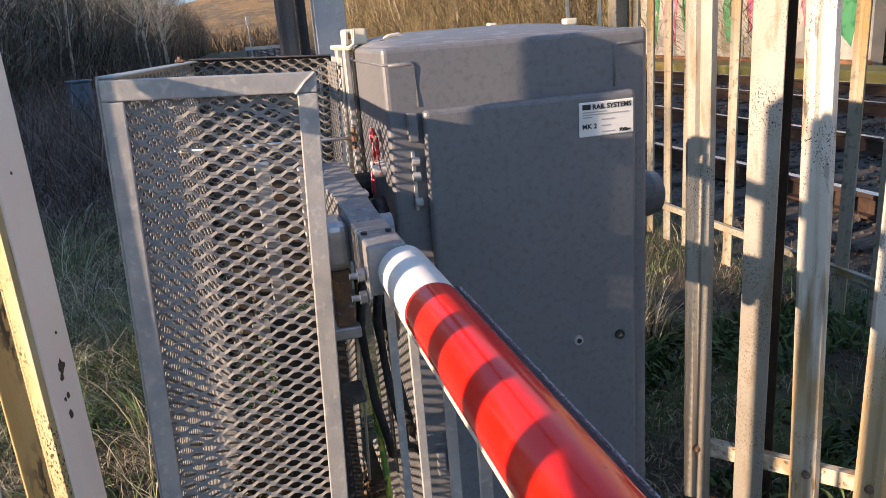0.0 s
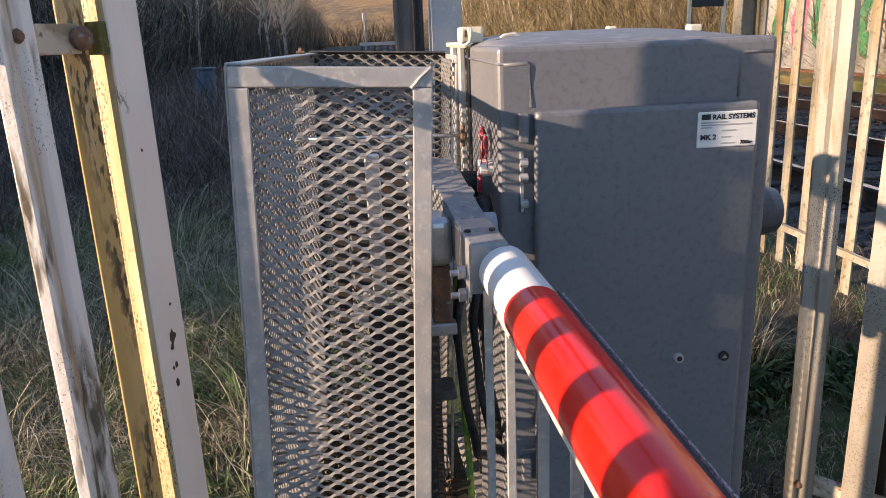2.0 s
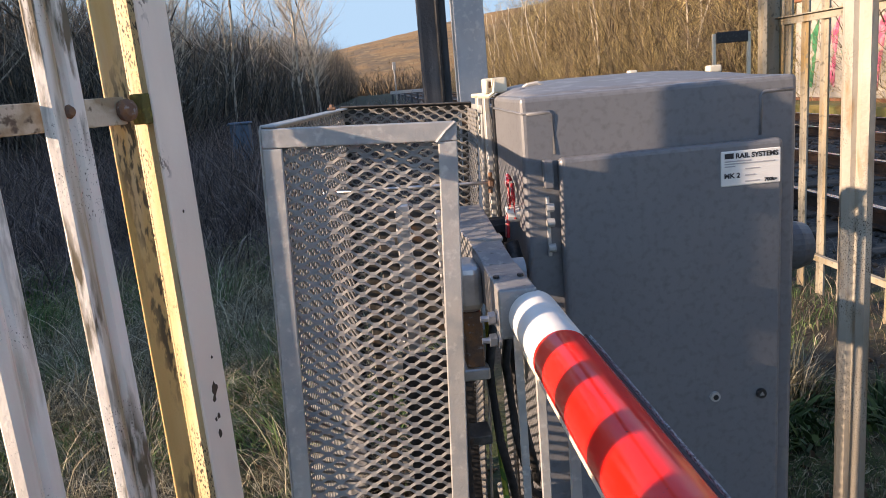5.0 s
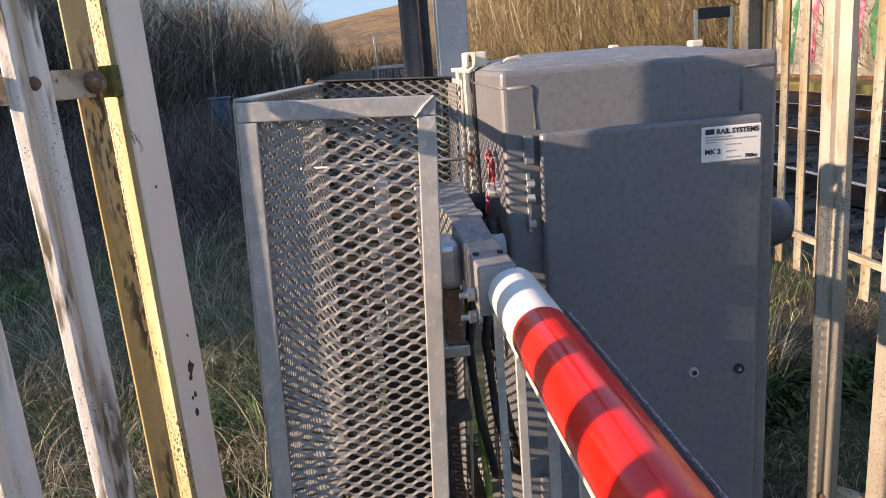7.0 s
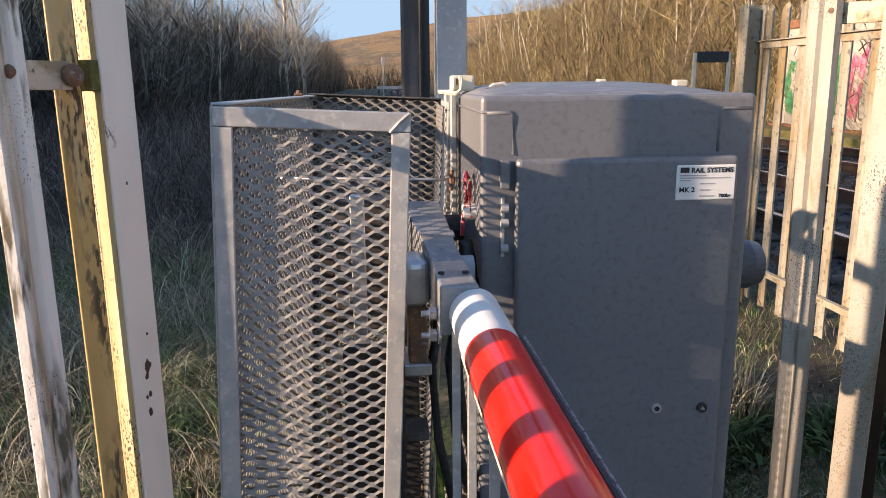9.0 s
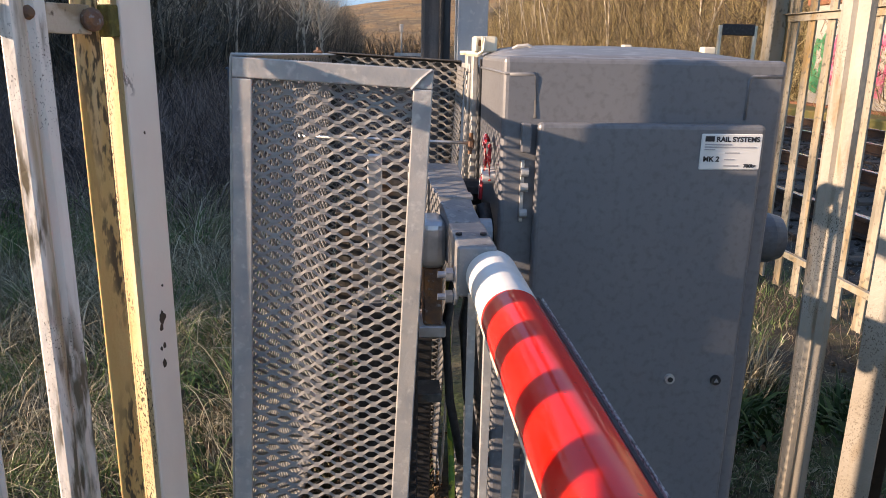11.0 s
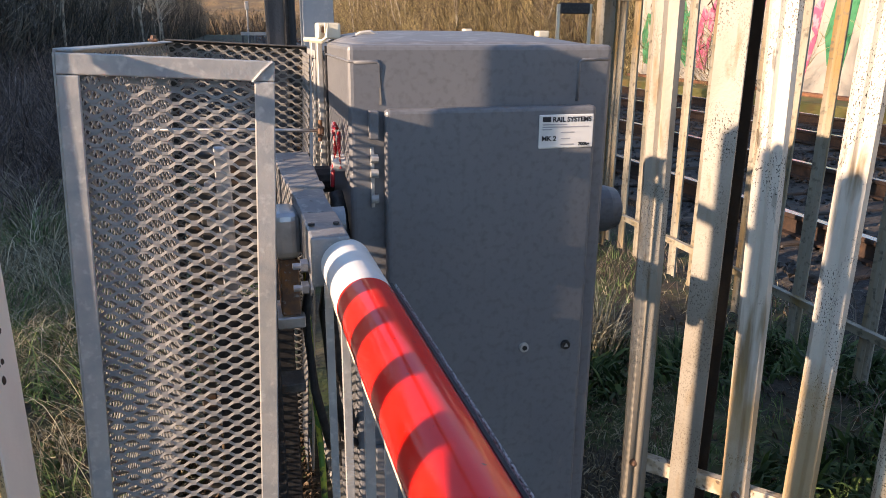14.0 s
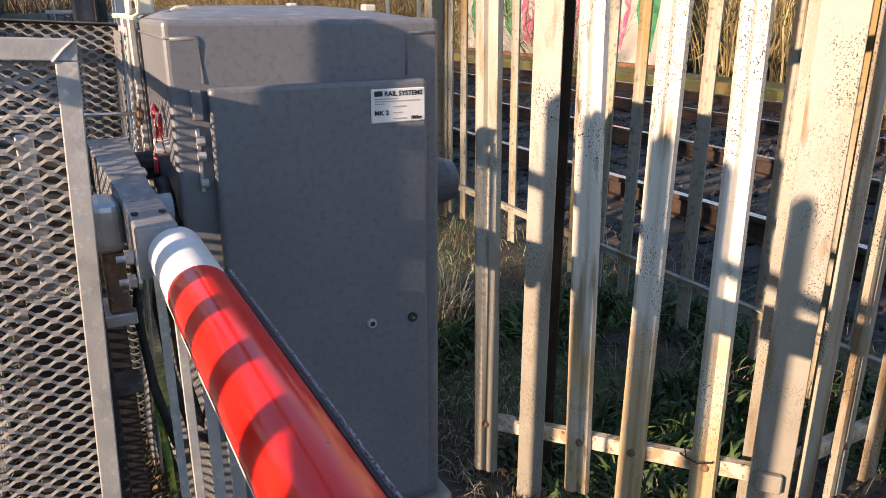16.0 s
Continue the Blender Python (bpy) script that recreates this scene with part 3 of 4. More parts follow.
    for y, dx in ((1.165, -0.013), (1.03, -0.004), (0.845, 0), (0.70, 0), (0.555, 0), (0.41, 0)):
        put("skirt_bar", block((BOX - 0.031 + dx, y - 0.004, 0.12), (BOX - 0.017 + dx, y + 0.004, BOZ - 0.02), 0.001), "galv", label="hanging galvanised skirt bar")
    # clamp bracket and arm back to the pivot
    put("bracket", block((0.157, 1.197, 0.912), (0.225, 1.385, 1.002), 0.004, 2), "galv_dull", label="galvanised clamp bracket round the boom's end")
    bm = bmesh.new()
    ends = [[bm.verts.new((x, y, z)) for x, z in ((x0, z0), (x1, z0), (x1, z1), (x0, z1))] for y, x0, x1, z0, z1 in
            ((1.385, 0.159, 0.223, 0.915, 1.000), (1.44, 0.152, 0.214, 0.915, 1.018), (1.60, 0.136, 0.214, 0.925, 1.036), (1.84, 0.128, 0.216, 0.93, 1.050))]
    for p, q in zip(ends, ends[1:]):
        for k in range(4):
            bm.faces.new((p[k], p[(k + 1) % 4], q[(k + 1) % 4], q[k]))
    bm.faces.new(ends[0][::-1])
    bm.faces.new(ends[-1])
    bmesh.ops.recalc_face_normals(bm, faces=bm.faces[:])
    bmesh.ops.bevel(bm, geom=bm.edges[:], offset=0.0025, segments=2, affect="EDGES", profile=0.5)
    put("arm", bm, "galv_dull", label="galvanised arm that rises towards the pivot")
    put("arm_strap", block((0.144, 1.50, 1.022), (0.218, 1.545, 1.032), 0.002), "galv_dull")
    for x in (0.167, 0.212):
        put("arm_stud", rod((x, 1.28, 1.003), (x, 1.28, 1.007), 0.006, sides=8), "black")
    put("arm_cheek", block((0.100, 1.40, 0.90), (0.156, 1.50, 1.000), 0.018, 3), "bright", label="rounded zinc cheek block beside the arm")
    put("arm_web", block((0.112, 1.41, 0.78), (0.150, 1.49, 0.90), 0.003), "rust")
    put("arm_foot", block((0.100, 1.40, 0.755), (0.158, 1.50, 0.780), 0.003), "bright")
    for y, z in ((1.225, 0.945), (1.222, 0.905)):
        nut = put("clamp_bolt", rod((0.126, y, z), (0.163, y, z), 0.0060, sides=10), "zinc_blue", label="zinc clamp bolt")
        put("nut", rod((0.140, y, z), (0.152, y, z), 0.0125, sides=6), "zinc_blue", nut)
        put("washer", rod((0.155, y, z), (0.160, y, z), 0.0155, sides=16), "zinc_blue", nut)
    put("side_disc", rod((0.218, 1.45, 0.965), (0.250, 1.45, 0.965), 0.030, sides=20), "steel")


build_boom()


def build_counterweight():
    cw = tagged(empty("counterweight_arm", (0.05, 1.9, 0.9)), "zinc counterweight plates and frame inside the cage", "counterweight")

    def put(name, bm, mat, label=""):
        bm.transform(Matrix.Translation((-0.05, -1.9, -0.9)))
        return part(name, bm, mat, cw, label)
    put("frame_bar", block((-0.005, 1.62, 0.68), (0.028, 1.64, 1.10), 0.003), "bright")
    put("frame_bar", block((0.085, 1.62, 0.68), (0.10, 1.64, 1.08), 0.003), "bright")
    # Plates kept dark to hold the cage's inner shade
    put("weight_plate", block((-0.05, 1.75, 0.74), (0.10, 1.83, 1.07), 0.004), "shade_steel")
    put("weight_plate", block((-0.04, 1.85, 0.76), (0.09, 1.91, 1.05), 0.004), "shade_steel")
    put("frame_bar", block((-0.06, 1.60, 0.72), (0.13, 1.61, 0.745), 0.002), "bright")
    put("frame_bar", block((0.02, 1.38, 0.62), (0.15, 1.45, 0.64), 0.002), "shade_steel")
    # Added black plate, no machine part: it keeps sun off the lower door
    put("sun_stop_plate", block((-0.02, 1.345, 0.16), (0.10, 1.365, 0.845), 0.003), "black")
    put("shaft", rod((0.02, 1.88, 0.97), (0.29, 1.88, 0.97), 0.035), "black")
    for z in (0.78, 0.86, 0.94, 1.02):
        put("stud", rod((-0.02, 1.60, z), (-0.02, 1.625, z), 0.01, sides=6), "bright")
    put("leg", block((0.10, 1.70, 0.02), (0.15, 1.75, 0.90), 0.003), "black")
    put("leg", block((-0.10, 1.95, 0.02), (-0.06, 1.99, 0.90), 0.003), "shade_steel")


build_counterweight()


def build_cables():
    for k, (dy, mat) in enumerate(((0, "redrope"), (0.008, "plate"), (0.015, "redrope"))):
        pts = [(0.270, 1.665 + dy, 1.128), (0.262, 1.650 + dy, 1.142), (0.256, 1.630 + dy, 1.125), (0.262, 1.640 + dy, 1.085), (0.255, 1.650 + dy, 1.04), (0.250, 1.63 + dy, 1.00)]
        tagged(finish(tube(pts, 0.0042, 6), "thin_cable", mat, smooth=True), "thin red cable looped beside the cabinet" if mat == "redrope" else "thin white cable looped beside the cabinet", "cable", group="thin cables beside the cabinet")
    pts = [(0.272, 1.66, 1.12), (0.268, 1.635, 1.09), (0.272, 1.645, 1.04)]
    tagged(finish(tube(pts, 0.0045, 6), "thin_cable", "redrope", smooth=True), "thin red cable looped beside the cabinet", "cable", group="thin cables beside the cabinet")
    tagged(finish(rod((0.255, 1.66, 1.05), (0.284, 1.66, 1.05), 0.02, sides=14), "cable_gland", "plate"), "white plastic cable gland on the cabinet", "cable gland")
    for k, (x, y) in enumerate(((0.16, 1.42), (0.20, 1.45), (0.225, 1.50))):
        pts = [(x + 0.02, y, 0.90), (x, y + 0.02, 0.76), (x + 0.012, y + 0.01, 0.60), (x + 0.035, y + 0.03, 0.48), (x + 0.05, y + 0.10, 0.40), (x + 0.085, 1.58, 0.36)]
        tagged(finish(tube(pts, 0.010, 8), "black_cable", "black", smooth=True), "thick black cable hanging in a loop", "cable", group="cables under the boom")
    pts = [(0.168, 1.47, 0.86), (0.166, 1.47, 0.78), (0.171, 1.475, 0.66), (0.178, 1.48, 0.52), (0.184, 1.47, 0.40), (0.188, 1.46, 0.20), (0.19, 1.45, 0.02)]
    tagged(finish(tube(pts, 0.0075, 8), "earth_cable", "earth", smooth=True), "yellow-green earth cable hanging below the arm", "cable")
    pts = [(0.255, 1.62, 0.99), (0.262, 1.60, 0.95), (0.266, 1.59, 0.90), (0.268, 1.60, 0.82)]
    tagged(finish(tube(pts, 0.016, 10), "black_cable", "black", smooth=True), "thick black cable beside the arm", "cable")


build_cables()


# ---- palisade fences ----
PROFILE = ((-0.034, -0.009), (-0.026, 0.004), (-0.009, 0.004), (0.0, -0.003), (0.009, 0.004), (0.026, 0.004), (0.034, -0.009))


def pale_mesh(name, z0, z1, mat, thick=0.003):
    """One W-section pale: x across, y outward, with a rounded top."""
    bm = bmesh.new()
    levels = [z0, z0 + (z1 - z0) * 0.33, z0 + (z1 - z0) * 0.66, z1 - 0.05, z1]
    cols = []
    for side in (1, 0):
        for u, v in (PROFILE if side else PROFILE[::-1]):
            col = []
            for z in levels:
                drop = 0.032 * abs(u / 0.034) ** 2.2 if z == z1 else 0
                col.append(bm.verts.new((u, v * 1.0 + (thick if side else 0), z - drop)))
            cols.append(col)
    n = len(cols)
    for i in range(n):
        a, b = cols[i], cols[(i + 1) % n]
        for k in range(len(levels) - 1):
            bm.faces.new((a[k], b[k], b[k + 1], a[k + 1]))
    h = n // 2
    for k in (0, -1):
        for i in range(h - 1):
            bm.faces.new((cols[i][k], cols[i + 1][k], cols[n - 2 - i][k], cols[n - 1 - i][k]))
    bmesh.ops.recalc_face_normals(bm, faces=bm.faces[:])
    me = bpy.data.meshes.new(name)
    bm.to_mesh(me)
    bm.free()
    me.materials.append(MAT[mat])
    return me


def ibeam_post(parent, at, z0, z1, near, far, face, width=0.084, depth=0.068, t=0.007, turn=0.0, near_x=None, far_x=None):
    ob = empty("post")
    ob.parent = parent
    ob.matrix_basis = pose(at, 0, 0, 0, 0, (0 if face > 0 else 180) + turn)
    n0, n1 = near_x or (-width / 2, width / 2)
    f0, f1 = far_x or (-width / 2, width / 2)
    part("flange", block((n0, 0, z0), (n1, t, z1), 0.0015), near, ob)
    part("flange", block((f0, -depth, z0), (f1, -depth + t, z1), 0.0015), far, ob)
    part("web", block((-t / 2, -depth + t - 0.001, z0 + 0.001), (t / 2, 0.001, z1 - 0.001)), far, ob)
    return ob


def fence(name, start, yaw, pales, posts, rails, z0, z1, mat, rail_mat, label, face=1, reach=(0, 1), bolts=True, rusty=(), leans=None):
    """A palisade run from start along yaw. pales, posts: distances along it. face: 1 or -1, the side that the pales stand on."""
    ob = tagged(empty(name, (*start, 0), yaw), label, "fence")
    me = pale_mesh("pale", z0, z1, mat)
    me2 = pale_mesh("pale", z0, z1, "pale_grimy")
    rnd = random.Random(7)
    for i, s in enumerate(pales):
        p = new("pale", me2 if i in rusty else me)
        p.parent = ob
        lift, nod, tip = rnd.uniform(-0.012, 0.012), rnd.uniform(-0.4, 0.4), rnd.uniform(-0.5, 0.5)
        p.matrix_basis = pose(s, face * 0.012, lift, nod, leans[i] if leans else tip, 0 if face > 0 else 180)
        if bolts:
            for z in rails:
                bolt((s, face * 0.014, z + 0.005), (0, face, 0), 0.0105, 0.013, "rust", ob, "bolt")
    for s, near, far, width, depth, *more in posts:
        ibeam_post(ob, s, -0.1, z1, near, far, face, width, depth, 0.007, *more)
    for z in rails:
        bm = block((reach[0], -0.006, z - 0.022), (reach[1], 0.000, z + 0.022), 0.0015)
        block((reach[0], -0.026, z + 0.016), (reach[1], -0.0062, z + 0.0215), bm=bm)
        if face < 0:
            bm.transform(pose(0, 0, 0, 0, 0, 0) @ Matrix.Scale(-1, 4, (0, 1, 0)))
            bmesh.ops.reverse_faces(bm, faces=bm.faces[:])
        part("rail", bm, rail_mat, ob)
    return ob


# left fence: runs from the post beside the cage back past the camera; unseen pales spaced for their shadows on the boom
left = fence("left_palisade_fence", (-0.390, 1.275), 236, [0.168, 0.320] + [0.455 + 0.193 * k for k in range(9)], [(0.0, "pale_clean", "pale_rusty", 0.08, 0.052, 0.0, (-0.054, 0.008), (-0.024, 0.004)), (2.12, "pale", "pale", 0.08, 0.08)],
             (1.36, 0.30), 0.06, 1.60, "pale", "rail_paint", "weathered cream steel palisade fence with rusty bolts", face=1, reach=(0.055, 2.1))
part("cleat", block((0.006, -0.028, 1.335), (0.024, 0.003, 1.385), 0.002), "moss", left, "mossy bracket that joins rail and post")
part("rail_post_flat", block((0.020, -0.036, -0.1), (0.066, -0.030, 1.60), 0.0015), "pale_ochre", left, "ochre-stained flat bar behind the rail")
chips = random.Random(3)
for x, z, r in ((-0.024, 0.846, 0.0085), (-0.021, 0.826, 0.005), (-0.024, 0.790, 0.004), (-0.017, 0.787, 0.003), (-0.021, 0.756, 0.0055), (-0.030, 0.905, 0.0025), (-0.020, 1.18, 0.0025)):
    bm = bmesh.new()
    vs = [bm.verts.new((x + r * chips.uniform(0.5, 1.1) * math.cos(a), 0.0074, z + 1.7 * r * chips.uniform(0.5, 1.1) * math.sin(a))) for a in (2 * math.pi * k / 11 for k in range(11))]
    f = bm.faces.new(vs)
    g = bmesh.ops.extrude_face_region(bm, geom=[f])
    bmesh.ops.translate(bm, vec=(0, -0.001, 0), verts=[e for e in g["geom"] if isinstance(e, bmesh.types.BMVert)])
    bmesh.ops.recalc_face_normals(bm, faces=bm.faces[:])
    part("rust_chip", bm, "rust_dark", left, "patch of bare rust in the paint")
bolt((0.058, 0.002, 1.36), (0, 1, 0), 0.018, 0.014, "rust", left, "bolt")

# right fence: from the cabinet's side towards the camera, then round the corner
# The post's far flange and web are near-black to hold its shaded side
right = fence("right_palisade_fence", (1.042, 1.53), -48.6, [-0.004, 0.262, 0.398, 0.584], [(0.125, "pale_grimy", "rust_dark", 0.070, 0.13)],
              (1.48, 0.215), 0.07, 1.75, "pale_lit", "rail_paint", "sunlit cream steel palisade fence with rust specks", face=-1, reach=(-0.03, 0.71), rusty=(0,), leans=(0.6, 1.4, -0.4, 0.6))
cpost = empty("post")
cpost.parent = right
cpost.matrix_basis = pose(0.735, 0, 0, 0, 0, 180)
# Grimy paint here also carries the shade on the lower corner post
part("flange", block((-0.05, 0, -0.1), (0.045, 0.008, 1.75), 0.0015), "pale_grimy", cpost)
part("side_flange", block((-0.055, -0.085, -0.1), (-0.047, 0.004, 1.75), 0.0015), "pale_brown", cpost).matrix_basis = pose(-0.02, 0.012, 0, 0, 0, -28)
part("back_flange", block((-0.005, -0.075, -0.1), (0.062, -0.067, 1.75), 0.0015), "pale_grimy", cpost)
part("web", block((-0.004, -0.0665, -0.1), (0.004, -0.0005, 1.75)), "pale_rusty", cpost)
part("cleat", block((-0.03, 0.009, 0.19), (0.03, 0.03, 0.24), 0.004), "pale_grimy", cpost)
tie = tube([(0.535, -0.026, 0.245), (0.565, -0.034, 0.238), (0.60, -0.026, 0.243), (0.602, 0.012, 0.247), (0.565, 0.02, 0.25), (0.53, 0.012, 0.248), (0.535, -0.026, 0.245), (0.52, -0.04, 0.262)], 0.0022, 5)
part("wire_tie", tie, "black", right, "twisted black wire round a pale")
corner = fence("corner_palisade_fence", (1.56, 0.985), 2, [0.12, 0.26, 0.42, 0.58, 0.74, 0.90], [], (1.48, 0.215), 0.07, 1.75, "pale_brown", "rail_paint",
               "cream steel palisade fence beyond the corner post", face=-1, reach=(0.02, 1.0))
# fence beside the line
back = fence("lineside_palisade_fence", (2.30, 4.20), -90, [0.075 + 0.19 * k for k in range(20)], [(0.0, "pale_far", "pale_far", 0.1, 0.1), (2.75, "pale_far", "pale_far", 0.1, 0.1)],
             (1.54, 0.25), 0.05, 1.76, "pale_far", "pale_far", "old cream palisade fence beside the railway line", face=1, reach=(-0.02, 4.0), bolts=False)


# ---- railway ----
def build_track(x0, x1, name):
    ob = tagged(empty(name, ((x0 + x1) / 2, 20, 0)), "railway track with rusty rails on dark sleepers", "railway track")
    for x in (x0, x1):
        bm = block((x - 0.035, -6, 0.165), (x + 0.035, 190, 0.197), 0.006)
        block((x - 0.009, -6, 0.07), (x + 0.009, 190, 0.167), bm=bm)
        block((x - 0.07, -6, 0.055), (x + 0.07, 190, 0.072), bm=bm)
        bm.transform(ob.matrix_world.inverted())
        r = part("rail", bm, "rail", ob)
        bm = block((x - 0.031, -6, 0.1972), (x + 0.031, 190, 0.2005), 0.001)
        bm.transform(ob.matrix_world.inverted())
        part("rail_head", bm, "railtop", r, "polished running surface")
    bm = block((-1.25, -0.12, -0.06), (1.25, 0.12, 0.055), 0.01)
    first = part("sleeper", bm, "sleeper", ob)
    first.matrix_basis = pose(0, -22, 0)
    for k in range(1, 90):
        s = new("sleeper", first.data)
        s.parent = ob
        s.matrix_basis = pose(0, -22 + 0.65 * k, 0)


build_track(3.57, 5.07, "near_railway_track")
build_track(6.77, 8.20, "far_railway_track")


def build_ballast():
    rng = np.random.default_rng(3)
    xs = [2.75, 3.0, 3.3, 4.3, 5.4, 5.9, 6.4, 7.5, 8.6, 9.0, 9.3]
    zs = [-0.06, 0.0, 0.035, 0.03, 0.035, 0.0, 0.035, 0.03, 0.035, 0.0, -0.06]
    verts, faces = [], []
    ys = np.concatenate([np.linspace(-6, 30, 40), np.linspace(34, 190, 12)])
    for y in ys:
        for x, z in zip(xs, zs):
            verts.append((x, y, z + float(rng.uniform(-0.012, 0.012))))
    n = len(xs)
    for j in range(len(ys) - 1):
        for i in range(n - 1):
            faces.append((j * n + i, j * n + i + 1, (j + 1) * n + i + 1, (j + 1) * n + i))
    tagged(bulk("trackbed", verts, faces, "ballast"), "dark stone ballast under the railway tracks", "trackbed", kind="structure")
    # loose stones on the near shoulder
    verts, faces = [], []
    ico = [(0, 0, 1), (0.9, 0, 0.1), (0, 0.9, 0.1), (-0.9, 0, 0.1), (0, -0.9, 0.1), (0, 0, -0.8)]
    fi = [(0, 1, 2), (0, 2, 3), (0, 3, 4), (0, 4, 1), (5, 2, 1), (5, 3, 2), (5, 4, 3), (5, 1, 4)]
    for k in range(9000):
        y = float(rng.uniform(1, 18)) ** 1.0
        x = float(rng.uniform(2.9, 9.0))
        r = float(rng.uniform(0.018, 0.04))
        b = len(verts)
        a = float(rng.uniform(0, 6.28))
        q = rng.uniform(0.6, 1.3, 6)
        for i, (u, v, w) in enumerate(ico):
            verts.append((x + r * q[i] * (u * math.cos(a) - v * math.sin(a)), y + r * q[i] * (u * math.sin(a) + v * math.cos(a)), 0.045 + r * w * 0.8 * q[i]))
        faces += [tuple(b + i for i in f) for f in fi]
    tagged(bulk("ballast_stones", verts, faces, "ballast"), "loose grey ballast stones", "stones", kind="stuff")


build_ballast()


# ---- beyond the line: wall, platform edge, boards ----
def build_wall():
    w = tagged(empty("graffiti_wall", (10.4, 14, 0)), "long pale wall covered in pink and green graffiti", "wall")

    def put(name, bm, mat, label=""):
        bm.transform(Matrix.Translation((-10.4, -14, 0)))
        return part(name, bm, mat, w, label)
    put("wall", block((10.4, 10.6, -0.1), (10.7, 18.2, 2.55), 0.02), "wallwhite")
    put("coping", block((10.35, 10.55, 2.55), (10.75, 18.25, 2.75), 0.02), "brick", "brick coping course")
    put("footing", block((10.2, 10.5, -0.1), (10.39, 18.2, 0.28), 0.02), "brick", "brick footing course")
    rnd = random.Random(5)
    for k in range(9):
        y = 11.0 + k * 0.8
        bm = bmesh.new()
        pts = [(y + rnd.uniform(-0.1, 0.1), 0.5), (y + 0.35, 0.55 + rnd.uniform(0, 0.3)), (y + 0.5, 1.3), (y + 0.28, 2.0 + rnd.uniform(-0.2, 0.3)), (y + 0.1, 1.75), (y - 0.22, 2.1), (y - 0.1, 1.2)]
        vs = [bm.verts.new((10.394, a, b)) for a, b in pts]
        f = bm.faces.new(vs)
        r = bmesh.ops.extrude_face_region(bm, geom=[f])
        bmesh.ops.translate(bm, vec=(-0.004, 0, 0), verts=[e for e in r["geom"] if isinstance(e, bmesh.types.BMVert)])
        put("painted_shape", bm, "gpink" if k % 2 else "ggreen", "pink spray-painted shape" if k % 2 else "green spray-painted shape")
        bm = bmesh.new()
        vs = [bm.verts.new((10.388, y + 0.1 + 0.16 * math.cos(a) * (1 if i % 2 else 0.45), 1.3 + 0.42 * math.sin(a) * (1 if i % 2 else 0.45))) for i, a in enumerate(2 * math.pi * j / 10 for j in range(10))]
        f = bm.faces.new(vs)
        r = bmesh.ops.extrude_face_region(bm, geom=[f])
        bmesh.ops.translate(bm, vec=(-0.003, 0, 0), verts=[e for e in r["geom"] if isinstance(e, bmesh.types.BMVert)])
        put("painted_star", bm, "ggreen" if k % 3 == 0 else "wallwhite")
    tagged(finish(block((9.35, -4, -0.1), (10.2, 40, 0.22), 0.03), "platform_edge", "moss_bank"), "mossy low platform edge beside the far track", "platform", kind="structure")


build_wall()


def build_board():
    b = tagged(empty("low_board", (2.45, 5.1, 0)), "small black board on two cream posts", "board")
    for x in (-0.125, 0.125):
        part("post", block((x - 0.011, -0.011, -0.05), (x + 0.011, 0.011, 1.53), 0.002), "cream", b)
    part("board", block((-0.115, -0.018, 1.465), (0.115, 0.010, 1.54), 0.004), "black", b)
    c = tagged(empty("column_post", (0.48, 3.95, 0)), "tall blue-grey steel column", "post")
    part("flange", block((-0.078, -0.07, -0.1), (0.078, -0.055, 6.5), 0.004), "steel", c)
    part("web", block((-0.008, -0.0545, -0.1), (0.008, 0.07, 6.5)), "steel", c)
    part("flange", block((-0.078, 0.0705, -0.1), (0.078, 0.085, 6.5), 0.004), "steel", c)
    d = tagged(empty("timber_post", (0.312, 4.15, 0)), "dark weathered post beside the steel column", "post")
    part("post", block((-0.078, -0.07, -0.1), (0.072, 0.07, 6.4), 0.012, 2), "darkpost", d)
    part("cable_duct", rod((0.02, -0.078, -0.1), (0.035, -0.078, 6.3), 0.014, sides=10), "black", d)
    e = tagged(empty("lineside_cabinet", (-2.65, 14.2, 0)), "small faded blue lineside cabinet", "cabinet")
    part("body", block((-0.17, -0.15, -0.05), (0.17, 0.15, 0.93), 0.01), "bluebox", e)
    part("roof", block((-0.2, -0.18, 0.93), (0.2, 0.18, 0.97), 0.01), "bluebox", e)
    g = tagged(empty("lineside_rail_barrier", (0.9, 24, 0)), "low grey lineside railing far down the line", "railing")
    for k in range(6):
        part("post", block((-0.5 + 0.2 * k - 0.03, -0.03, -0.05), (-0.5 + 0.2 * k + 0.03, 0.03, 1.15), 0.004), "darkpost", g)
    part("rail", block((-0.56, -0.04, 1.15), (0.56, 0.04, 1.25), 0.004), "galv", g)
    h = tagged(empty("signal_post", (1.35, 60, 0)), "distant white signal post beside the line", "signal")
    part("post", rod((0, 0, -0.1), (0, 0, 2.7), 0.07), "galv", h)
    part("head", block((-0.14, -0.12, 2.7), (0.14, 0.12, 3.3), 0.03), "galv", h)


build_board()


# ---- plants ----
def ribbons(rng, n, at, height, lean, width, segs=3, curl=0.6):
    """Blades: at(rng) gives a root; each bends over as it rises."""
    verts, faces = [], []
    for _ in range(n):
        x, y, z = at(rng)
        h = height * rng.uniform(0.45, 1.25)
        a = 9.0 * noise.noise((x * 2.2, y * 2.2, 3.3)) + rng.gauss(0, 0.7)
        l = lean * rng.uniform(0.2, 1.4)
        w = width * rng.uniform(0.6, 1.3)
        b0 = rng.uniform(0, 2 * math.pi)
        base = len(verts)
        px, py, pz = x, y, z
        ca, sa = math.cos(a), math.sin(a)
        cb, sb = math.cos(b0), math.sin(b0)
        up = math.pi / 2 - 0.25 * l
        step = h / segs
        for k in range(segs):
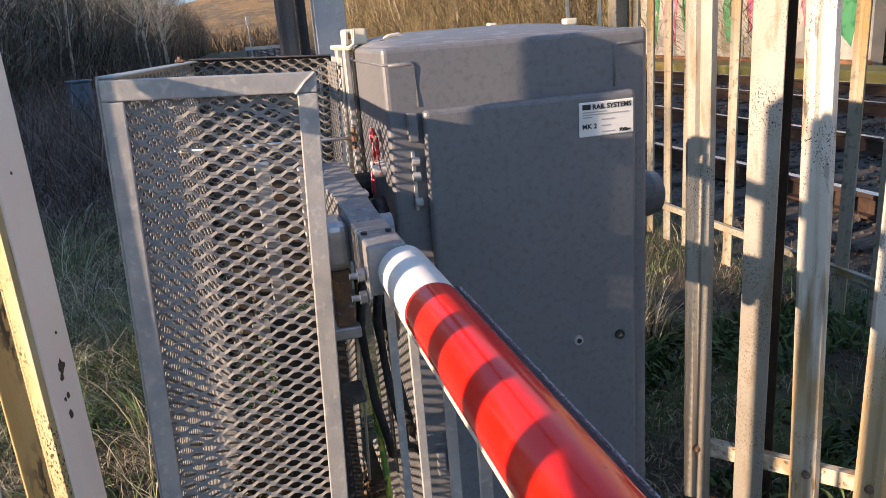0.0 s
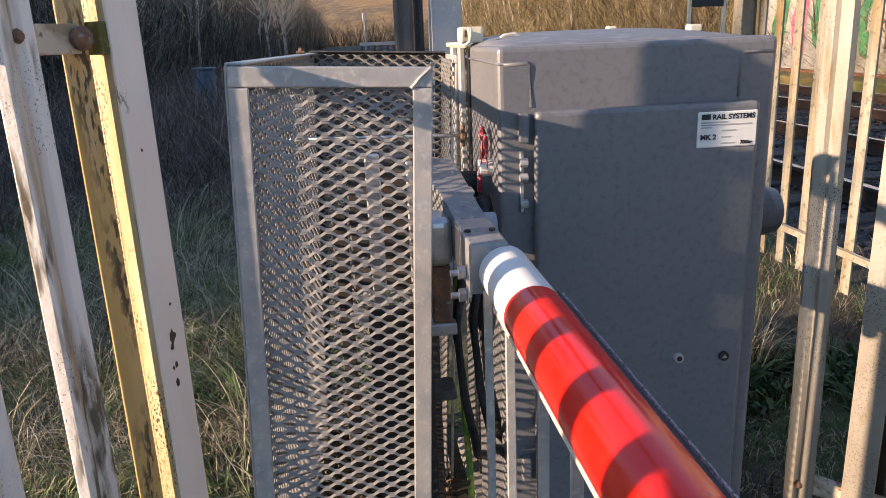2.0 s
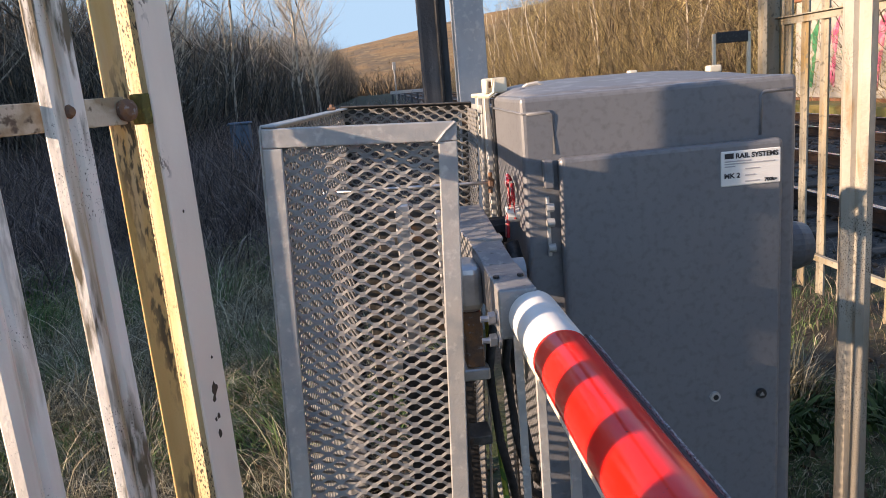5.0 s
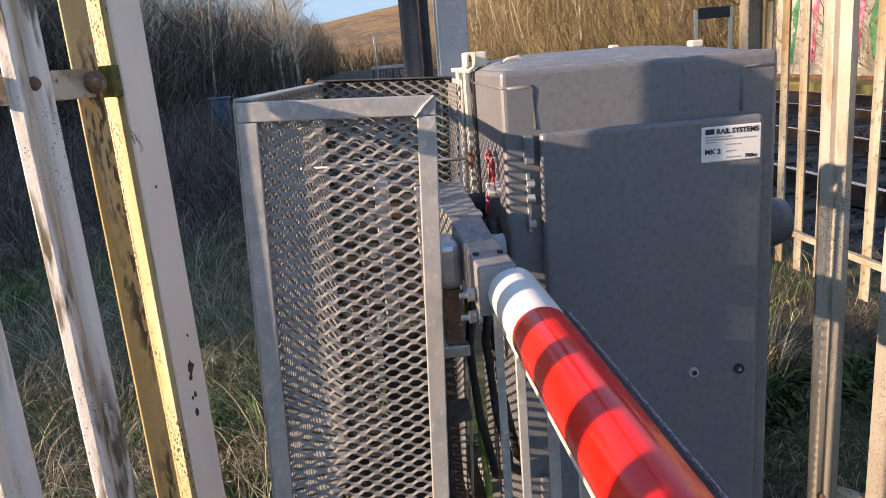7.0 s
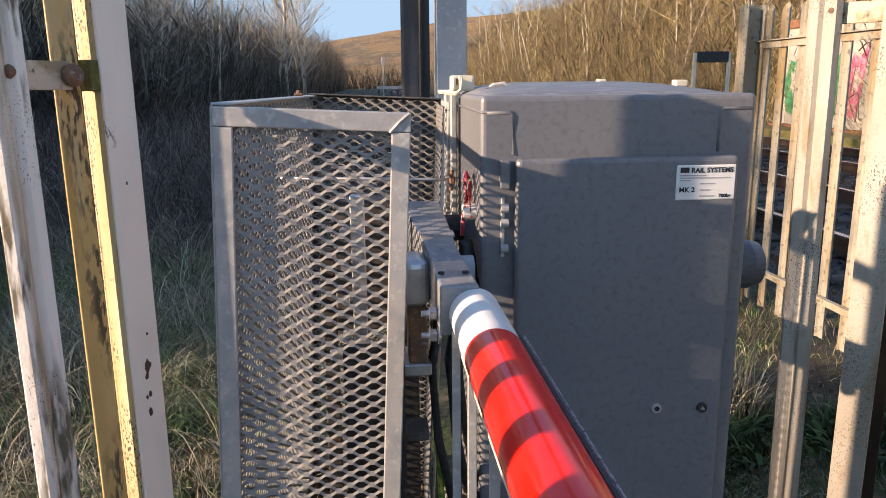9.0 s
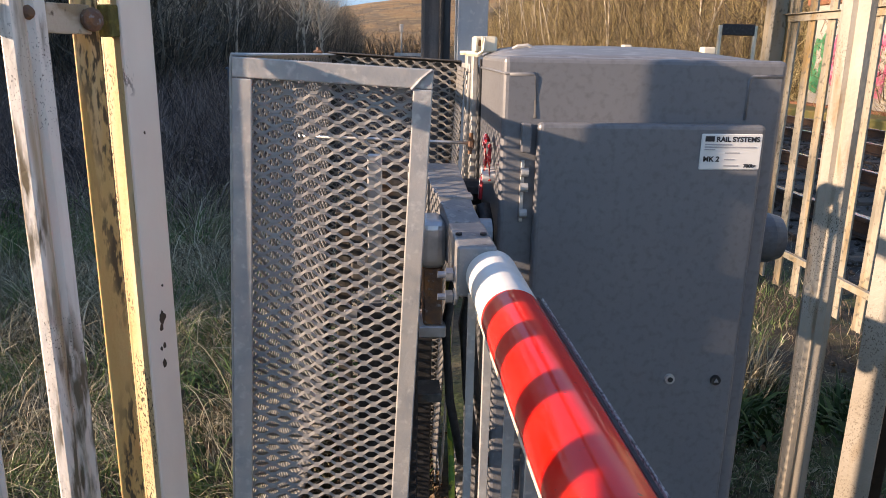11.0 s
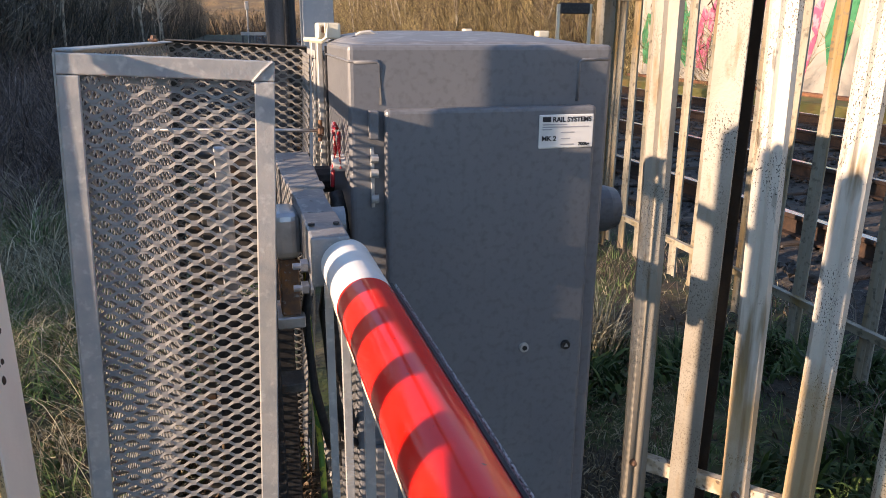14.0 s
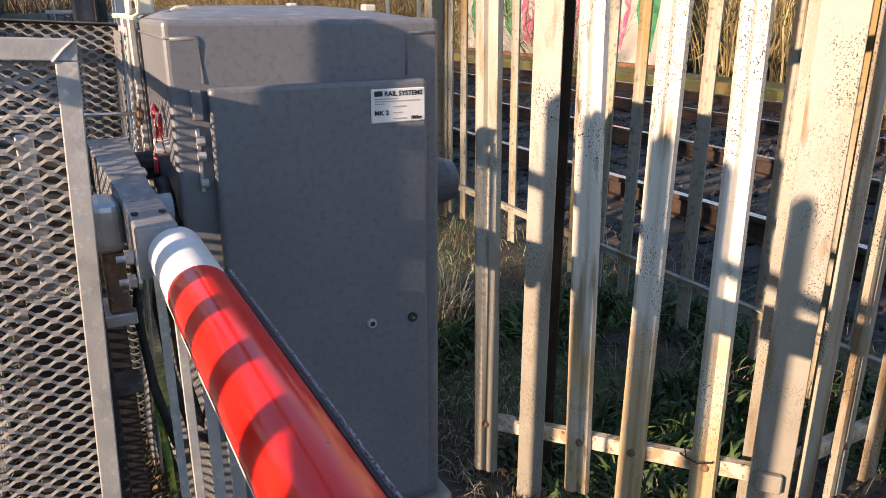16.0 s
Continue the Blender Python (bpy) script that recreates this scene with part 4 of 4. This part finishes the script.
            ww = w * (1 - 0.75 * k / segs)
            verts.append((px - cb * ww, py - sb * ww, pz))
            verts.append((px + cb * ww, py + sb * ww, pz + 0.2 * ww))
            px += ca * math.cos(up) * step
            py += sa * math.cos(up) * step
            pz = max(pz + math.sin(up) * step, z + 0.006)
            up -= l * curl * rng.uniform(0.5, 1.5)
        verts.append((px, py, pz))
        for k in range(segs - 1):
            p = base + 2 * k
            faces.append((p, p + 1, p + 3, p + 2))
        p = base + 2 * (segs - 1)
        faces.append((p, p + 1, p + 2))
    return verts, faces


def clear(x, y):
    """True where plants may grow."""
    if -0.1 < x - 0.18 < 0.80 and 1.45 < y < 2.35 and x > 0.2:
        return False
    return True


def area(x0, x1, y0, y1, patch=0.0, seed=0.0, low=-1.0):
    def at(rng):
        while True:
            x, y = rng.uniform(x0, x1), rng.uniform(y0, y1)
            if clear(x, y) and (not patch or noise.noise((x * patch + seed, y * patch, seed)) > low):
                return x, y, ground_height(x, y) - 0.005
    return at


def plant(name, label, category, mat, rows):
    verts, faces = [], []
    for args in rows:
        v, f = ribbons(*args)
        o = len(verts)
        verts += v
        faces += [tuple(i + o for i in q) for q in f]
    tagged(bulk(name, verts, faces, mat), label, category, kind="stuff")


R = random.Random(11)
plant("rough_grass", "rough green winter grass", "grass", "grass", [
    (R, 16000, area(-3.2, -0.22, 0.9, 4.2, 1.3, 2.0, -0.02), 0.20, 2.9, 0.0026, 4, 0.45),
    (R, 16000, area(-6.0, 0.2, 2.6, 6.6, 0.8, 5.0, 0.0), 0.24, 2.6, 0.0040, 4, 0.45),
    (R, 5000, area(0.92, 2.7, 0.3, 4.5, 1.6, 3.0, -0.05), 0.10, 2.6, 0.0024, 4, 0.45),
    (R, 500, area(-0.2, 0.25, 1.3, 2.4), 0.06, 2.5, 0.002)])
plant("dead_grass", "flattened dry straw-coloured grass", "grass", "straw", [
    (R, 30000, area(-3.2, -0.22, 0.9, 4.6, 1.7, 8.0, -0.40), 0.34, 3.6, 0.0015, 5, 0.36),
    (R, 22000, area(-6.0, 0.2, 3.0, 6.6, 0.9, 1.0, -0.25), 0.46, 3.4, 0.0024, 5, 0.36),
    (R, 7500, area(0.92, 1.6, 1.2, 4.2, 1.5, 4.0, -0.5), 0.13, 4.6, 0.0016, 4, 0.5),
    (R, 1900, area(1.27, 1.55, 2.5, 2.95), 0.33, 1.5, 0.0022),
    (R, 700, area(1.7, 3.0, 0.4, 5.0), 0.22, 2.4, 0.0014, 4)])
plant("low_weeds", "low broad-leaved green weeds", "weeds", "weed", [
    (R, 5200, area(1.15, 2.6, 0.2, 2.6, 1.8, 6.0, -0.2), 0.12, 1.9, 0.012),
    (R, 1500, area(-2.6, -0.3, 0.9, 4.2, 1.6, 9.0, 0.1), 0.10, 1.9, 0.010)])
plant("fallen_leaves", "brown fallen leaves and litter", "leaves", "leaf", [
    (R, 1900, area(-2.8, -0.2, 0.9, 3.4), 0.05, 3.0, 0.016, 2),
    (R, 2600, area(-0.28, 0.27, 1.25, 2.4), 0.040, 3.0, 0.010, 2),
    (R, 1400, area(0.9, 2.6, 0.5, 3.0), 0.045, 3.0, 0.012, 2)])
plant("dead_stalks", "thicket of dead brown stalks and brambles", "undergrowth", "reed", [
    (R, 5000, area(-9.0, 0.6, 7.0, 12.0), 0.85, 1.0, 0.0040, 4),
    (R, 6000, area(-12.0, 1.0, 11.0, 22.0), 1.05, 0.8, 0.0080, 4),
    (R, 1500, area(0.6, 2.2, 6.0, 14.0), 0.7, 0.8, 0.005, 4),
    (R, 1300, area(1.9, 2.9, 0.6, 6.0), 0.34, 2.0, 0.0018, 4)])
plant("bramble_patch", "tangle of dark bare bramble canes", "undergrowth", "bramble", [
    (R, 9000, area(-7.0, 0.3, 5.4, 8.6), 0.85, 2.6, 0.0032, 6, 0.34),
    (R, 12000, area(-9.0, 0.6, 7.6, 13.0), 1.0, 2.0, 0.0050, 5, 0.34),
    (R, 9000, area(-12.0, 1.0, 12.0, 24.0), 1.2, 1.4, 0.0100, 5, 0.34)])


def branch(verts, faces, rnd, p, way, length, r, depth, sides=4):
    """A limb that bends, tapers and forks."""
    segs = 4
    prev = None
    q = p.copy()
    for k in range(segs + 1):
        rot = way.to_track_quat("Z", "Y")
        rr = r * (1 - 0.6 * k / segs)
        base = len(verts)
        for j in range(sides):
            a = 2 * math.pi * j / sides
            verts.append(tuple(q + rot @ Vector((rr * math.cos(a), rr * math.sin(a), 0))))
        if prev is not None:
            for j in range(sides):
                faces.append((prev + j, prev + (j + 1) % sides, base + (j + 1) % sides, base + j))
        prev = base
        if depth > 0 and k > 0:
            for _ in range(2 if depth < 3 else 1 + (k > 1) * 2):
                side = Vector((rnd.uniform(-1, 1), rnd.uniform(-1, 1), rnd.uniform(0.1, 0.9))).normalized()
                branch(verts, faces, rnd, q.copy(), (way * 0.7 + side * 0.75).normalized(), length * rnd.uniform(0.32, 0.55), rr * 0.5, depth - 1, 3)
        q = q + way * (length / segs)
        way = (way + 0.16 * Vector((rnd.uniform(-1, 1), rnd.uniform(-1, 1), rnd.uniform(-0.2, 0.6)))).normalized()


def bare_tree(x, y, h, seed, depth=3, r=None):
    rnd = random.Random(seed)
    t = tagged(empty("bare_tree", (x, y, 0)), "leafless birch tree with pale trunk and fine twigs", "tree", group="bare trees behind the cage")
    v, f = [], []
    branch(v, f, rnd, Vector((0, 0, -0.1)), Vector((rnd.uniform(-0.06, 0.06), 0, 1)).normalized(), h, r or h * 0.0085, 0, 7)
    bulk("trunk", v, f, "bark", t, True)
    v, f = [], []
    for k in range(22):
        z = h * (0.22 + 0.74 * k / 22)
        a = rnd.uniform(0, 6.28)
        way = Vector((math.cos(a), math.sin(a), rnd.uniform(0.7, 1.6))).normalized()
        branch(v, f, rnd, Vector((0, 0, z)), way, h * rnd.uniform(0.12, 0.34) * (1.1 - 0.5 * k / 22), h * 0.0028, 2, 4)
    bulk("crown", v, f, "bark", t)


for i, (x, y, h) in enumerate(((-4.6, 24, 7.5), (-3.0, 30, 8.5), (-2.6, 31, 6.5), (-5.8, 22, 6.0), (-6.6, 20, 7.0), (-4.2, 38, 8), (-7.5, 18, 6.5), (-8.4, 17, 7.5), (-3.6, 46, 7), (-5.2, 33, 7.0), (-6.9, 27, 7.5), (-7.4, 24, 6.0), (-4.5, 52, 8.0), (-5.0, 19, 4.5))):
    bare_tree(x, y, h, 20 + i)


def thicket(name, label, mat, n, at, height, width, spread, seed, segs=3, side=4):
    """Many-stemmed scrub: bent stems that carry side twigs."""
    rnd = random.Random(seed)
    verts, faces = [], []

    def stem(x, y, z, dx, dy, dz, w, segs):
        base = len(verts)
        b = rnd.uniform(0, 3.14)
        cb, sb = math.cos(b), math.sin(b)
        jitter = 0.07 * (abs(dx) + abs(dy) + abs(dz))
        line = []
        for k in range(segs + 1):
            u = k / segs
            ww = w * (1 - 0.8 * u)
            j = jitter * u
            p = (x + dx * u ** 1.2 + rnd.uniform(-j, j), y + dy * u ** 1.2 + rnd.uniform(-j, j), z + dz * u + rnd.uniform(-j, j) * 0.5)
            line.append(p)
            verts.append((p[0] - cb * ww, p[1] - sb * ww, p[2]))
            verts.append((p[0] + cb * ww, p[1] + sb * ww, p[2] + 0.3 * ww))
        for k in range(segs):
            p = base + 2 * k
            faces.append((p, p + 1, p + 3, p + 2))
        return line

    for _ in range(n):
        x, y, z, h0 = at(rnd)
        for _ in range(4):
            a = rnd.uniform(0, 6.28)
            h = height * h0 * rnd.uniform(0.4, 1.1)
            l = spread * rnd.uniform(0, 1)
            line = stem(x, y, z, math.cos(a) * l, math.sin(a) * l, h, width * rnd.uniform(0.6, 1.2), segs)
            for _ in range(side):
                p = line[rnd.randint(1, segs)]
                a2 = rnd.uniform(0, 6.28)
                q = h * rnd.uniform(0.12, 0.32)
                stem(*p, math.cos(a2) * q, math.sin(a2) * q, q * rnd.uniform(-0.15, 1.2), width * 0.55, 2)
    tagged(bulk(name, verts, faces, mat), label, "scrub", kind="stuff")


def mound(name, label, mat, x0, x1, y0, y1, h, seed, nx=24, ny=50, kind="structure", rough=0.25):
    verts, faces = [], []
    for j in range(ny + 1):
        for i in range(nx + 1):
            u, v = i / nx, j / ny
            x, y = x0 + (x1 - x0) * u, y0 + (y1 - y0) * v
            s = math.sin(math.pi * min(1, u * 1.15 + 0.0)) ** 0.7 if u * 1.15 < 1 else 0
            e = min(1, 8 * v, 8 * (1 - v))
            k = 1 + rough * (noise.noise((x * 0.35 + seed, y * 0.35, seed)) + 0.6 * noise.noise((x * 1.1 + seed, y * 1.1, seed)))
            verts.append((x, y, h * s * e * k - 0.1))
    n = nx + 1
    for j in range(ny):
        for i in range(nx):
            faces.append((j * n + i, j * n + i + 1, (j + 1) * n + i + 1, (j + 1) * n + i))
    tagged(bulk(name, verts, faces, mat, smooth=True), label, "bank", kind=kind)


# sunlit scrub bank beyond the line
mound("scrub_bank", "bank of dense golden winter scrub", "bankside", 10.8, 34, 13, 150, 7.5, 3.0, 26, 90, rough=0.3)


def bank_height(x, y):
    u = max(0, (x - 10.8) / 23.2)
    return 7.0 * math.sin(math.pi * min(1, u * 1.15)) ** 0.7 * min(1, (y - 13) / 17) - 0.3


def on_bank(rnd):
    while True:
        y = 13 + 85 * rnd.random() ** 1.5
        x = rnd.uniform(10.4, 18)
        k = noise.noise((x * 0.55, y * 0.4, 2.0))
        if k > -0.25:
            return x, y, bank_height(x, y), 0.75 + 1.1 * max(0, k) + 0.3 * rnd.random()


thicket("golden_scrub", "bare golden-brown willow scrub lit by the sun", "goldtwig", 6000, on_bank, 2.0, 0.010, 3.0, 31, 4, side=9)
thicket("dark_scrub_stems", "dark stems among the golden scrub", "twig", 1500, on_bank, 3.0, 0.026, 2.2, 33, 4, side=6)

# taller bare trees that stand out of the scrub, lit golden
def golden_tree(at, h, seed):
    rnd = random.Random(seed)
    t = tagged(empty("scrub_tree", at), "leafless golden-brown willow tree on the bank", "tree", group="bare trees on the bank")
    v, f = [], []
    for k in range(3):
        way = Vector((rnd.uniform(-0.35, 0.35), rnd.uniform(-0.35, 0.35), 1)).normalized()
        branch(v, f, rnd, Vector((0.2 * k - 0.2, 0, -0.3)), way, h * rnd.uniform(0.75, 1), h * 0.007, 0, 6)
    bulk("trunk", v, f, "bark", t, True)
    v, f = [], []
    for k in range(15):
        z = h * (0.12 + 0.8 * k / 15)
        a = rnd.uniform(0, 6.28)
        way = Vector((math.cos(a), math.sin(a), rnd.uniform(0.1, 1.1))).normalized()
        branch(v, f, rnd, Vector((0.04 * z * math.cos(a), 0.04 * z * math.sin(a), z)), way, h * rnd.uniform(0.22, 0.45) * (1.1 - 0.5 * k / 15), h * 0.0026, 2, 4)
    bulk("crown", v, f, "goldtwig", t)
    return t


bank_rnd = random.Random(77)
kinds = [golden_tree((12.0, 22.0 + 6 * k, bank_height(12.0, 22.0 + 6 * k)), 6.5, 60 + k) for k in range(3)]
for k in range(17):
    y = 24 + 56 * (k / 17) ** 1.25 + bank_rnd.uniform(-1, 1)
    x = 11.2 + bank_rnd.uniform(0, 4.5)
    m = pose(x, y, bank_height(x, y), 0, 0, bank_rnd.uniform(0, 360)) @ Matrix.Scale(bank_rnd.uniform(0.8, 1.25), 4)
    t = copy_thing(kinds[k % 3], m)
    t.matrix_basis = m

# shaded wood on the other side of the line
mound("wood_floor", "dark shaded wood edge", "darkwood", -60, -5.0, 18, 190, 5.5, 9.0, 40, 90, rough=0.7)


def in_wood(rnd):
    y = 17 + 150 * rnd.random() ** 1.6
    x = -4.6 - 14 * rnd.random() ** 1.3
    k = noise.noise((x * 0.3, y * 0.2, 7.0))
    return x, y, -0.1, 0.5 + 0.09 * (-x - 4) + min(1.1, 0.014 * max(0, y - 25)) + 0.7 * max(0, k) + 0.35 * rnd.random()


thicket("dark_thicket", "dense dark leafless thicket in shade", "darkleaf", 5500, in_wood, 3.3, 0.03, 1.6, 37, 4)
thicket("bush_beyond_wall", "bushes beyond the far track", "goldtwig", 500, lambda r: (r.uniform(10.5, 13), r.uniform(2, 10), 0, 0.8 + r.random()), 1.8, 0.02, 0.9, 41)


def far_hill(name, label, x0, x1, y0, y1, peak, mat, seed):
    verts, faces = [], []
    nx, ny = 60, 20
    for j in range(ny + 1):
        for i in range(nx + 1):
            u, v = i / nx, j / ny
            x, y = x0 + (x1 - x0) * u, y0 + (y1 - y0) * v
            k = math.sin(math.pi * 0.5 * v) * (0.35 + 0.65 * u ** 0.8)
            verts.append((x, y, peak * k * (1 + 0.12 * noise.noise((x * 0.012 + seed, y * 0.012, 0)) + 0.03 * noise.noise((x * 0.08, y * 0.08, seed))) - 0.5))
    n = nx + 1
    for j in range(ny):
        for i in range(nx):
            faces.append((j * n + i, j * n + i + 1, (j + 1) * n + i + 1, (j + 1) * n + i))
    tagged(bulk(name, verts, faces, mat, smooth=True), label, "hill", kind="structure")


far_hill("far_hill", "sunlit brown winter hillside far off", -44, 236, 260, 520, 62, "hill", 2.0)
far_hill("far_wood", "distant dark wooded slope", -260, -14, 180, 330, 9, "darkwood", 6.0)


def hill_foot(rnd):
    x = rnd.uniform(-28, 40)
    y = rnd.uniform(170, 250)
    return x, y, -0.3, 0.5 + 0.7 * rnd.random()


def hill_trees(rnd):
    x = rnd.uniform(-30, 130)
    v = rnd.uniform(0.05, 0.9)
    y = 260 + 260 * v
    u = (x + 44) / 280
    z = 62 * math.sin(math.pi * 0.5 * v) * (0.35 + 0.65 * u ** 0.8)
    return x, y, z * 0.93 - 1.5, 0.5 + 0.8 * rnd.random()


thicket("hill_foot_scrub", "distant brown scrub at the foot of the hill", "twig", 1500, hill_foot, 5.0, 0.14, 3.0, 51, 3)
thicket("hill_trees", "scattered bare trees on the hillside", "twig", 1800, hill_trees, 3.0, 0.10, 2.5, 53, 3)

# tall wood added mostly out of view to keep the low sun off the rough ground and column
mound("shade_wood_floor", "dark floor of the added shade wood", "darkwood", -36, -12, 2.6, 60, 5.0, 12.0, 24, 60, rough=0.5)
thicket("tall_wood", "added leafless wood that shades the rough ground", "darkleaf", 1900, lambda r: (-12 - 10 * r.random(), 1.1 + 47 * r.random() ** 1.5, 0, 0.7 + 0.5 * r.random()), 6.5, 0.05, 1.8, 57, 4)
